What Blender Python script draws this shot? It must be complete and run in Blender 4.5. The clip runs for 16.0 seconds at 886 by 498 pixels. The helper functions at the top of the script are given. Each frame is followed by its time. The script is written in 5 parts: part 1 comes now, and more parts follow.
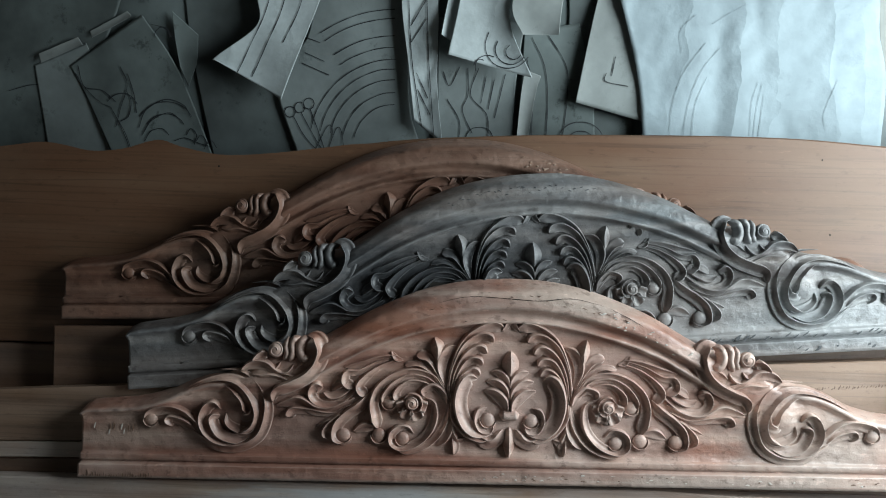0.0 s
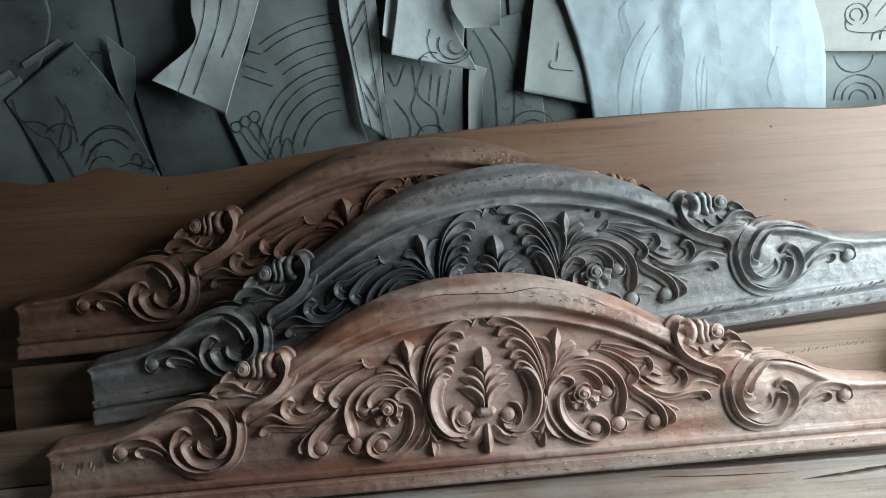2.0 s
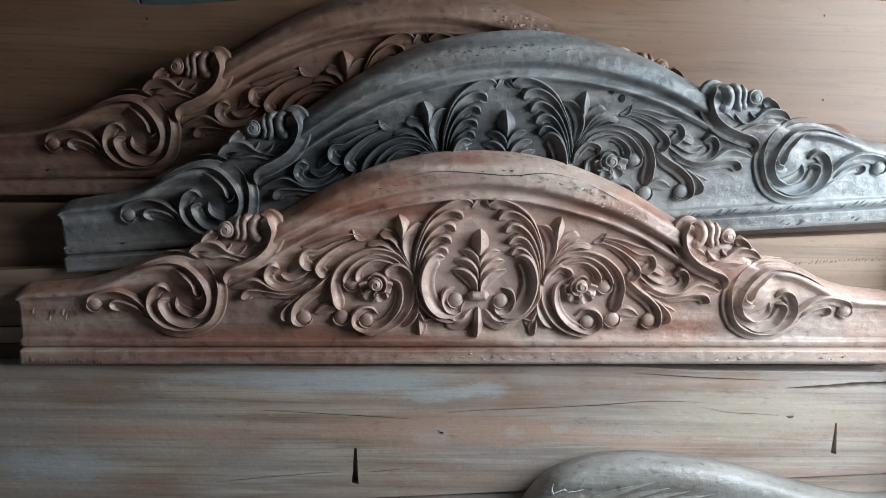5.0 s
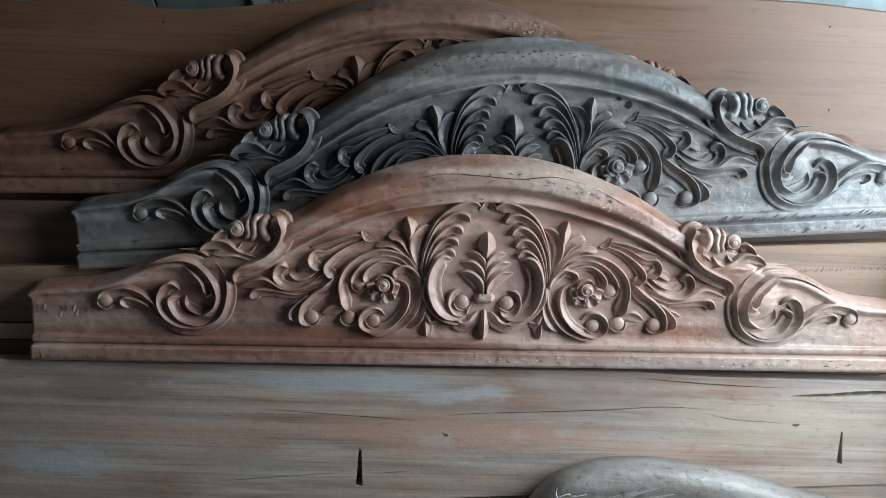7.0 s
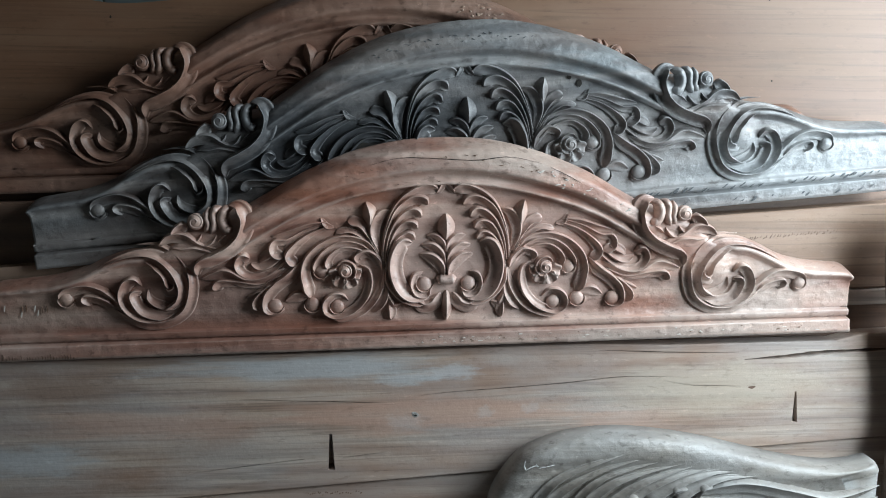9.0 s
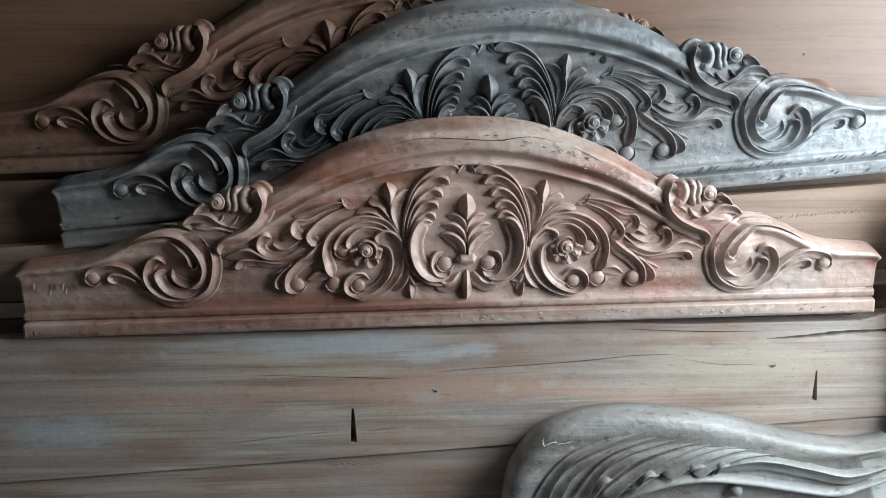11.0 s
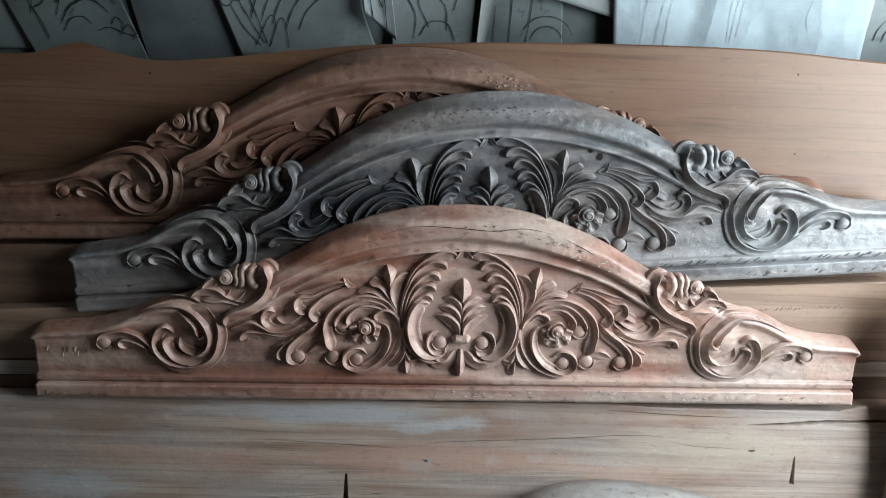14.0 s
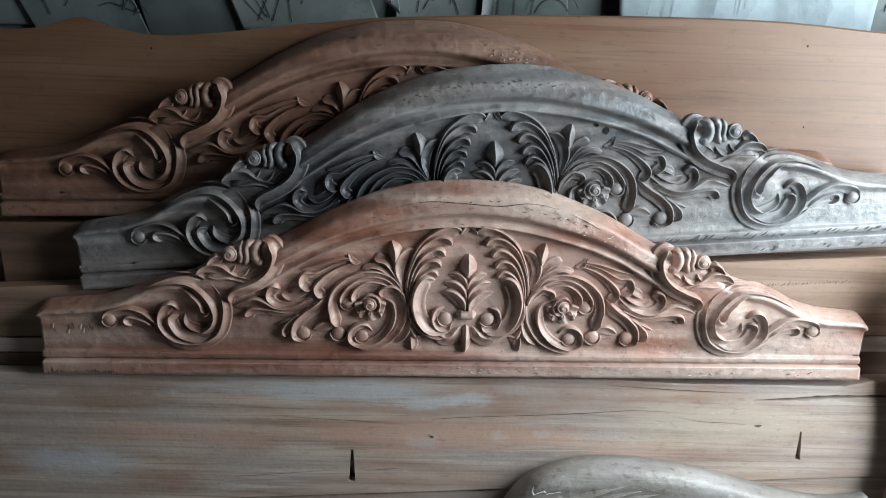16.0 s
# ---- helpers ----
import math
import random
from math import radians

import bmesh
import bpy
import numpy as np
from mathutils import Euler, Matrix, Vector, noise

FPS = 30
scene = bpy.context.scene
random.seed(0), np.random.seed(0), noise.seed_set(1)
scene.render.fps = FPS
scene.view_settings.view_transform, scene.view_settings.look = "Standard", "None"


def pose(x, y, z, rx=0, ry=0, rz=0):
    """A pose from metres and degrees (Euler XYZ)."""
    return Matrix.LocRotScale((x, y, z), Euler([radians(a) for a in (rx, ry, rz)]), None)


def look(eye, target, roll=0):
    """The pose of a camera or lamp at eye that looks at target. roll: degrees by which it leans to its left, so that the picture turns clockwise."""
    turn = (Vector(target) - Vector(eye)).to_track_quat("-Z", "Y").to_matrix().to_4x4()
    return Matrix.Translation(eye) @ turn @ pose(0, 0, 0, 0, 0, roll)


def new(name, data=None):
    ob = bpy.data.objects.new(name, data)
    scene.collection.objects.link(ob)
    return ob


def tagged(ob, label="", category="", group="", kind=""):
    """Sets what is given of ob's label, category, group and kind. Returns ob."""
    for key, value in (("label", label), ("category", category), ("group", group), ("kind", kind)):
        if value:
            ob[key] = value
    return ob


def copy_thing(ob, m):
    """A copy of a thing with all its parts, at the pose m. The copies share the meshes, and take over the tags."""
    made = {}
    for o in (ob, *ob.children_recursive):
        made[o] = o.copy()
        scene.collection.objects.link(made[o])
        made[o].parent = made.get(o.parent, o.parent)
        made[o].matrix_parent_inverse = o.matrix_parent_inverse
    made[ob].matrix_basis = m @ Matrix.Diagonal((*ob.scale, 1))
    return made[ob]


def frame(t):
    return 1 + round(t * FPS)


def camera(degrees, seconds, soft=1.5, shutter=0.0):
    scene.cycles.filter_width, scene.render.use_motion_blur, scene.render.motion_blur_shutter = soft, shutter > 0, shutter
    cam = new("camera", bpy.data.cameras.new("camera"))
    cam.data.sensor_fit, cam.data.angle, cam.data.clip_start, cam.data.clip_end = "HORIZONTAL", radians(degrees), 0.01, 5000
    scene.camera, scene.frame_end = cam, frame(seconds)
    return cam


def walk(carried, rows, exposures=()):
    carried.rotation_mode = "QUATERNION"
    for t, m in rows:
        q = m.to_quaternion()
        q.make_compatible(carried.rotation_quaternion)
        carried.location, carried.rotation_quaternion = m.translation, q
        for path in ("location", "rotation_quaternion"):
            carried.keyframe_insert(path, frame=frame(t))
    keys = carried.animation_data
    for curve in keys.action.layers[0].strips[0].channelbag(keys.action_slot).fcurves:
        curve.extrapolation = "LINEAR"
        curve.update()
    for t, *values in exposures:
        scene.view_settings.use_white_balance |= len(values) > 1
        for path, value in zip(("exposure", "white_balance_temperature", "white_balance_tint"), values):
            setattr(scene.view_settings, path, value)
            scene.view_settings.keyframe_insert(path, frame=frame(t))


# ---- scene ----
cam = camera(62.8, 16.0, 1.0)
# The stack leans back by LEAN_BACK degrees; LEANING carries its frame (x right, y into the stack, z up the boards) into the room.
LEAN_BACK, EYE = 12.0, 1.3
LEANING = pose(0, 0, EYE, -LEAN_BACK, 0, 0)
ROWS = [
    (0.0, 0.0113, 0.0098, -0.0146, 90.51, -1.77, 0.80),
    (0.5, 0.0172, 0.0213, -0.0123, 89.94, -0.78, -0.34),
    (1.0, 0.0375, 0.0274, -0.0030, 89.24, -1.89, -1.43),
    (1.5, 0.0348, 0.0094, -0.0116, 90.94, 3.03, -3.46),
    (2.0, 0.0317, 0.0257, -0.0227, 90.76, 3.82, -1.36),
    (2.5, 0.0296, 0.0591, -0.0109, 92.12, 1.76, -3.36),
    (3.0, 0.0286, 0.0772, -0.0057, 90.56, 0.65, -0.60),
    (3.5, 0.0389, 0.0876, 0.0044, 88.74, -0.65, -1.89),
    (4.0, 0.0158, 0.1143, 0.0338, 79.99, -2.01, -4.42),
    (4.5, 0.0023, 0.1236, 0.0372, 77.96, -1.33, -2.76),
    (7.0, 0.0018, 0.1047, 0.0080, 79.61, -2.45, -1.59),
    (7.5, 0.0031, 0.0968, 0.0068, 79.33, -2.74, -1.62),
    (8.0, 0.0106, 0.0890, 0.0105, 79.65, -2.54, -2.94),
    (8.5, 0.0165, 0.0857, 0.0161, 78.64, -1.58, -4.46),
    (9.0, 0.0188, 0.0840, 0.0022, 78.73, -0.31, -4.40),
    (11.5, 0.0217, 0.1005, 0.0780, 74.25, -0.20, -2.62),
    (12.0, 0.0226, 0.1010, 0.1096, 74.29, -1.22, -3.61),
    (12.5, 0.0226, 0.0931, 0.1674, 73.89, -2.18, -4.00),
    (13.0, 0.0456, 0.0864, 0.2026, 74.01, -0.50, -3.73),
    (13.5, 0.0421, 0.0785, 0.2125, 75.09, -1.85, -2.10),
    (14.0, 0.0336, 0.0794, 0.2135, 74.80, -2.44, -1.54),
    (14.5, 0.0377, 0.0865, 0.2118, 74.51, -1.97, -1.70),
    (15.0, 0.0360, 0.0896, 0.2006, 73.56, -1.59, -1.42),
    (15.5, 0.0303, 0.0869, 0.2004, 73.41, -2.00, -0.98),
    (16.0, 0.0328, 0.0833, 0.2001, 73.38, -2.11, -1.28),
]
EXPOSURES = [(0.0, -0.15, 6470, 6), (3.4, -0.18, 6470, 6), (4.2, 0.0, 6260, 8), (7.0, -0.10, 6250, 8), (8.0, 0.04, 6240, 8), (9.0, 0.0, 6220, 7), (11.5, 0.06, 6300, 8), (12.5, 0.0, 6430, 10), (14.5, 0.04, 6500, 10), (16.0, 0.06, 6500, 10)]
walk(cam, [(t, LEANING @ pose(x, y, z, rx, ry, rz)) for t, x, y, z, rx, ry, rz in ROWS], EXPOSURES)


def up(x, y, z, turn=0.0):
    """A pose in the leaning stack: metres along it, into it and up it (z from the floor line), turned in its plane."""
    return LEANING @ pose(x, y, z - EYE, 0, -turn, 0)


# ---- light: one window in the side wall of the workshop ----
world = bpy.data.worlds.new("sky")
scene.world = world
world.use_nodes = True
wn = world.node_tree.nodes
sky = wn.new("ShaderNodeTexSky")
sky.sky_type, sky.sun_disc, sky.sun_elevation, sky.sun_rotation = "NISHITA", False, radians(40), radians(100)
world.node_tree.links.new(sky.outputs[0], wn["Background"].inputs[0])
wn["Background"].inputs[1].default_value = 0.1


def window_light(name, m, wide, high, power, colour):
    lamp = bpy.data.lights.new(name, "AREA")
    lamp.shape, lamp.size, lamp.size_y, lamp.energy, lamp.color = "RECTANGLE", wide, high, power, colour
    ob = new(name, lamp)
    ob.matrix_world = m
    return ob


WX = 1.44          # inner face of the window wall
window_light("window_daylight", look((WX + 0.02, 0.80, 1.36), (0.38, 1.28, 0.90)), 0.78, 1.2, 49, (0.85, 0.945, 1.0))


# ---- materials ----
def mat(name):
    m = bpy.data.materials.new(name)
    m.use_nodes = True
    return m, m.node_tree.nodes, m.node_tree.links, m.node_tree.nodes["Principled BSDF"]


def ramp(n, stops):
    r = n.new("ShaderNodeValToRGB")
    while len(r.color_ramp.elements) < len(stops):
        r.color_ramp.elements.new(0.5)
    for e, (p, c) in zip(r.color_ramp.elements, stops):
        e.position, e.color = p, (*c, 1)
    return r


def wood(name, dark, mid, light, dust=None, dusting=0.0, rough=0.6, grain=1.0, bump=0.25, shift=0.0, streak=0.6, patch=None, chisel=0.0, pores=0.28, lines=0.2, stains_and_light=()):
    """Sawn or carved timber: long figure along x, fine pores, patches of stain, a film of dust, and light painted into
    ovals and edges.
    """
    m, n, l, b = mat(name)
    tc = n.new("ShaderNodeTexCoord")
    mp = n.new("ShaderNodeMapping")
    mp.inputs["Location"].default_value = (shift, shift * 0.7, shift * 1.3)
    mp.inputs["Scale"].default_value = (0.9 * grain, 5 * grain, 7 * grain)
    l.new(tc.outputs["Object"], mp.inputs[0])
    warp = n.new("ShaderNodeTexNoise")
    warp.inputs["Scale"].default_value, warp.inputs["Detail"].default_value = 1.6, 3
    l.new(mp.outputs[0], warp.inputs["Vector"])
    wide = n.new("ShaderNodeTexWave")
    wide.wave_type, wide.bands_direction = "BANDS", "Z"
    wide.inputs["Scale"].default_value, wide.inputs["Distortion"].default_value = 0.9, 9
    wide.inputs["Detail"].default_value, wide.inputs["Detail Scale"].default_value = 3, 0.9
    l.new(mp.outputs[0], wide.inputs["Vector"])
    fine_map = n.new("ShaderNodeMapping")
    fine_map.inputs["Scale"].default_value = (9 * grain, 150, 190)
    l.new(tc.outputs["Object"], fine_map.inputs[0])
    fine = n.new("ShaderNodeTexNoise")
    fine.inputs["Scale"].default_value, fine.inputs["Detail"].default_value = 1.0, 4
    l.new(fine_map.outputs[0], fine.inputs["Vector"])
    mix = n.new("ShaderNodeMix")
    mix.data_type = "FLOAT"
    mix.inputs[0].default_value = 1 - streak
    l.new(wide.outputs["Fac"], mix.inputs[2])
    l.new(warp.outputs["Fac"], mix.inputs[3])
    mix2 = n.new("ShaderNodeMix")
    mix2.data_type = "FLOAT"
    mix2.inputs[0].default_value = pores
    l.new(mix.outputs[0], mix2.inputs[2])
    l.new(fine.outputs["Fac"], mix2.inputs[3])
    r = ramp(n, [(0.36, dark), (0.5, mid), (0.63, light)] if chisel else [(0.25, dark), (0.5, mid), (0.75, light)])
    l.new(mix2.outputs[0], r.inputs[0])
    lmap = n.new("ShaderNodeMapping")
    lmap.inputs["Location"].default_value = (shift * 1.7, 0, shift)
    lmap.inputs["Scale"].default_value = (1.1, 30, 48 * grain ** 0.5)
    l.new(tc.outputs["Object"], lmap.inputs[0])
    ring = n.new("ShaderNodeTexNoise")
    ring.inputs["Scale"].default_value, ring.inputs["Detail"].default_value, ring.inputs["Distortion"].default_value = 1.0, 3, 0.4
    l.new(lmap.outputs[0], ring.inputs["Vector"])
    lr = ramp(n, [(0.44, (1, 1, 1)), (0.50, (1 - lines, 1 - lines, 1 - lines)), (0.53, (1, 1, 1))])
    l.new(ring.outputs["Fac"], lr.inputs[0])
    lm = n.new("ShaderNodeMix")
    lm.data_type, lm.blend_type = "RGBA", "MULTIPLY"
    lm.inputs[0].default_value = 1.0
    l.new(r.outputs[0], lm.inputs[6])
    l.new(lr.outputs[0], lm.inputs[7])
    col = lm.outputs[2]
    stain = n.new("ShaderNodeTexNoise")
    stain.inputs["Scale"].default_value, stain.inputs["Detail"].default_value, stain.inputs["Roughness"].default_value = 3.2, 5, 0.6
    smap = n.new("ShaderNodeMapping")
    smap.inputs["Location"].default_value = (shift * 2 + 3, 1, shift)
    smap.inputs["Scale"].default_value = (1.0, 1.6, 2.4)
    l.new(tc.outputs["Object"], smap.inputs[0])
    l.new(smap.outputs[0], stain.inputs["Vector"])
    if patch:
        blot = n.new("ShaderNodeTexNoise")
        blot.inputs["Scale"].default_value, blot.inputs["Detail"].default_value, blot.inputs["Distortion"].default_value = 2.1, 4, 0.6
        bmap = n.new("ShaderNodeMapping")
        bmap.inputs["Location"].default_value = (shift + 8, 2, shift * 3)
        bmap.inputs["Scale"].default_value = (1.2, 2.0, 4.5)
        l.new(tc.outputs["Object"], bmap.inputs[0])
        l.new(bmap.outputs[0], blot.inputs["Vector"])
        br = ramp(n, [(0.36, (0, 0, 0)), (0.60, (0.65, 0.65, 0.65))])
        l.new(blot.outputs["Fac"], br.inputs[0])
        pm = n.new("ShaderNodeMix")
        pm.data_type = "RGBA"
        l.new(br.outputs[0], pm.inputs[0])
        l.new(col, pm.inputs[6])
        pm.inputs[7].default_value = (*patch, 1)
        col = pm.outputs[2]
    if dust:
        sr = ramp(n, [(0.5 - 0.30 * dusting, (0, 0, 0)), (0.75 - 0.3 * dusting, (dusting, dusting, dusting))])
        l.new(stain.outputs["Fac"], sr.inputs[0])
        dm = n.new("ShaderNodeMix")
        dm.data_type = "RGBA"
        l.new(sr.outputs[0], dm.inputs[0])
        l.new(col, dm.inputs[6])
        dm.inputs[7].default_value = (*dust, 1)
        col = dm.outputs[2]
    # ragged ovals of stain, some with light and shade put into their colour
    for cx, cz, rx, rz, tint, amount in stains_and_light:
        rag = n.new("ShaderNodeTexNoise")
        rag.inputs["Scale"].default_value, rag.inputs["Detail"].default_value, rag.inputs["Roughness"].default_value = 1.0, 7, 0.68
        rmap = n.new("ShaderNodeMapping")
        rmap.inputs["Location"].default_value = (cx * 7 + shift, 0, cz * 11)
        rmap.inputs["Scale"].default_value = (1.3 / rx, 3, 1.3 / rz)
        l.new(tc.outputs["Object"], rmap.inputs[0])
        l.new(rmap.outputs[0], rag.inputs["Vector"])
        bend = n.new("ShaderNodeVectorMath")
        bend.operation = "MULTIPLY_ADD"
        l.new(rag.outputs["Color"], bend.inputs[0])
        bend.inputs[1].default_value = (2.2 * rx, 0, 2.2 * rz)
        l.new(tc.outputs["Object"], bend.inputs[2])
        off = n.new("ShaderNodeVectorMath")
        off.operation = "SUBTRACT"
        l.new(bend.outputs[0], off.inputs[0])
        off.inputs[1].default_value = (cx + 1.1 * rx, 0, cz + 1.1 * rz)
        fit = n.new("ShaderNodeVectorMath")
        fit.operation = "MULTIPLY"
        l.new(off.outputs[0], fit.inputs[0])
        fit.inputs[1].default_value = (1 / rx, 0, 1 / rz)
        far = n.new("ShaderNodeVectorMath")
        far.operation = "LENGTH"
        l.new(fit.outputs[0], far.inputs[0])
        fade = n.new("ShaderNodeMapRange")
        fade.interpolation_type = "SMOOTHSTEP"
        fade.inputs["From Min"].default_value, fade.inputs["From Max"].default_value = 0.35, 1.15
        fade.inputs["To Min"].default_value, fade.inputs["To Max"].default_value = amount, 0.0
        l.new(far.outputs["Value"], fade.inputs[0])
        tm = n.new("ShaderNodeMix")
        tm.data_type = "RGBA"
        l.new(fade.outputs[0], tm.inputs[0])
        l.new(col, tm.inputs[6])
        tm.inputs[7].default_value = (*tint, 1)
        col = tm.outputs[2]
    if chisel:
        # ridge edges painted paler by pointiness: wear and highlights put into the colour
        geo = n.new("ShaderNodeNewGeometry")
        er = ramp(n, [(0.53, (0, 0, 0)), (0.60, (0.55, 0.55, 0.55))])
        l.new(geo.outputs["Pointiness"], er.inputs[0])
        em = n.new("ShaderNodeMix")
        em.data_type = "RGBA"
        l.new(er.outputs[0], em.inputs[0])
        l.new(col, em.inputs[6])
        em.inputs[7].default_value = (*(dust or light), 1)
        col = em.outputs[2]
    # short nicks along the grain: dark pits and pale scrapes
    nmap = n.new("ShaderNodeMapping")
    nmap.inputs["Location"].default_value = (shift, 3, 1)
    nmap.inputs["Scale"].default_value = (40, 60, 62) if chisel else (26, 70, 85)
    l.new(tc.outputs["Object"], nmap.inputs[0])
    nick = n.new("ShaderNodeTexNoise")
    nick.inputs["Scale"].default_value, nick.inputs["Detail"].default_value, nick.inputs["Roughness"].default_value = 1.0, 5, 0.7
    l.new(nmap.outputs[0], nick.inputs["Vector"])
    nr = ramp(n, [(0.30, (1.6, 1.6, 1.6)), (0.40, (1, 1, 1)), (0.57, (1, 1, 1)), (0.66, (0.55, 0.53, 0.52))])
    l.new(nick.outputs["Fac"], nr.inputs[0])
    nm = n.new("ShaderNodeMix")
    nm.data_type, nm.blend_type = "RGBA", "MULTIPLY"
    nm.inputs[0].default_value = 0.8 if chisel else 0.45
    l.new(col, nm.inputs[6])
    l.new(nr.outputs[0], nm.inputs[7])
    col = nm.outputs[2]
    l.new(col, b.inputs["Base Color"])
    rr = n.new("ShaderNodeMapRange")
    rr.inputs["To Min"].default_value, rr.inputs["To Max"].default_value = rough - 0.1, rough + 0.15
    l.new(stain.outputs["Fac"], rr.inputs[0])
    l.new(rr.outputs[0], b.inputs["Roughness"])
    chop = n.new("ShaderNodeTexNoise")
    chop.inputs["Scale"].default_value, chop.inputs["Detail"].default_value = 55, 8
    chop.inputs["Roughness"].default_value = 0.62
    l.new(tc.outputs["Object"], chop.inputs["Vector"])
    add = n.new("ShaderNodeMath")
    add.operation = "ADD"
    soft = n.new("ShaderNodeMath")
    soft.operation = "MULTIPLY"
    soft.inputs[1].default_value = 0.25 if chisel else 0.6
    l.new(fine.outputs["Fac"], soft.inputs[0])
    l.new(soft.outputs[0], add.inputs[0])
    l.new(chop.outputs["Fac"], add.inputs[1])
    bp = n.new("ShaderNodeBump")
    bp.inputs["Strength"].default_value, bp.inputs["Distance"].default_value = bump, 0.004
    l.new(add.outputs[0], bp.inputs["Height"])
    if chisel:
        cuts = n.new("ShaderNodeTexVoronoi")
        cuts.inputs["Scale"].default_value = 60
        cmap = n.new("ShaderNodeMapping")
        cmap.inputs["Scale"].default_value = (0.8, 1, 1.3)
        l.new(tc.outputs["Object"], cmap.inputs[0])
        l.new(cmap.outputs[0], cuts.inputs["Vector"])
        bp2 = n.new("ShaderNodeBump")
        bp2.inputs["Strength"].default_value, bp2.inputs["Distance"].default_value = chisel, 0.004
        l.new(cuts.outputs["Distance"], bp2.inputs["Height"])
        l.new(bp2.outputs[0], bp.inputs["Normal"])
    l.new(bp.outputs[0], b.inputs["Normal"])
    return m


def plain(name, colour, rough=0.8, vary=0.15, scale=6.0, bump=0.1, metal=0.0, spots=0.0, crumple=0.0):
    """A dull surface with coarse blotches, fine mottling and, where asked, dark mould spots."""
    m, n, l, b = mat(name)
    tc = n.new("ShaderNodeTexCoord")
    no = n.new("ShaderNodeTexNoise")
    no.inputs["Scale"].default_value, no.inputs["Detail"].default_value = scale, 6
    l.new(tc.outputs["Object"], no.inputs["Vector"])
    r = ramp(n, [(0.3, [c * (1 - vary) for c in colour]), (0.7, [min(1, c * (1 + vary)) for c in colour])])
    l.new(no.outputs["Fac"], r.inputs[0])
    col = r.outputs[0]
    fine = n.new("ShaderNodeTexNoise")
    fine.inputs["Scale"].default_value, fine.inputs["Detail"].default_value = scale * 9, 4
    l.new(tc.outputs["Object"], fine.inputs["Vector"])
    fr = ramp(n, [(0.35, (0.92, 0.92, 0.92)), (0.65, (1, 1, 1))])
    l.new(fine.outputs["Fac"], fr.inputs[0])
    mul = n.new("ShaderNodeMix")
    mul.data_type, mul.blend_type = "RGBA", "MULTIPLY"
    mul.inputs[0].default_value = 1.0
    l.new(col, mul.inputs[6])
    l.new(fr.outputs[0], mul.inputs[7])
    col = mul.outputs[2]
    if spots:
        dots = n.new("ShaderNodeTexNoise")
        dots.inputs["Scale"].default_value, dots.inputs["Detail"].default_value, dots.inputs["Roughness"].default_value = 16, 8, 0.75
        l.new(tc.outputs["Object"], dots.inputs["Vector"])
        dr = ramp(n, [(0.58, (0, 0, 0)), (0.66, (spots, spots, spots))])
        l.new(dots.outputs["Fac"], dr.inputs[0])
        sm = n.new("ShaderNodeMix")
        sm.data_type = "RGBA"
        l.new(dr.outputs[0], sm.inputs[0])
        l.new(col, sm.inputs[6])
        sm.inputs[7].default_value = (0.02, 0.028, 0.026, 1)
        col = sm.outputs[2]
    l.new(col, b.inputs["Base Color"])
    b.inputs["Roughness"].default_value, b.inputs["Metallic"].default_value = rough, metal
    bp = n.new("ShaderNodeBump")
    bp.inputs["Strength"].default_value, bp.inputs["Distance"].default_value = bump, 0.01
    l.new(no.outputs["Fac"], bp.inputs["Height"])
    if crumple:
        bend = n.new("ShaderNodeMix")
        bend.data_type = "VECTOR"
        bend.inputs[0].default_value = 0.12
        l.new(tc.outputs["Object"], bend.inputs[4])
        l.new(no.outputs["Color"], bend.inputs[5])
        fmap = n.new("ShaderNodeMapping")
        fmap.inputs["Rotation"].default_value = (0, 0.25, 0)
        fmap.inputs["Scale"].default_value = (9.0, 1.0, 3.4)
        l.new(bend.outputs[1], fmap.inputs[0])
        folds = n.new("ShaderNodeTexVoronoi")
        folds.inputs["Scale"].default_value = 1.0
        l.new(fmap.outputs[0], folds.inputs["Vector"])
        bp2 = n.new("ShaderNodeBump")
        bp2.inputs["Strength"].default_value, bp2.inputs["Distance"].default_value = crumple, 0.03
        l.new(folds.outputs["Distance"], bp2.inputs["Height"])
        l.new(bp2.outputs[0], bp.inputs["Normal"])
    l.new(bp.outputs[0], b.inputs["Normal"])
    return m


# Pale centre and dark left partly paint in the light's fall-off; rest is stain.
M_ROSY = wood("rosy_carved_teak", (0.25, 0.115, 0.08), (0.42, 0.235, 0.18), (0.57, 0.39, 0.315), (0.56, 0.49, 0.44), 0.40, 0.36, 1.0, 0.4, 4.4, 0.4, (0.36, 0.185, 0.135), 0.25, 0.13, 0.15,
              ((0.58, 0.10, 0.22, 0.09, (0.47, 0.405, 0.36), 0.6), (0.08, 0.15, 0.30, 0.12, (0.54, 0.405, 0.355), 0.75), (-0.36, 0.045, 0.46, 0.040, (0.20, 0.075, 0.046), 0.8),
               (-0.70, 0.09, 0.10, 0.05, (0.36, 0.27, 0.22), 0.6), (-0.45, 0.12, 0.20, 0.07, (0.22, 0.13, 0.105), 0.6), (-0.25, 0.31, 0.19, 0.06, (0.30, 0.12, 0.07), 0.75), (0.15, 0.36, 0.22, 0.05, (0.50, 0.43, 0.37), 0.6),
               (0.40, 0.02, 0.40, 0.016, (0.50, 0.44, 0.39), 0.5)))
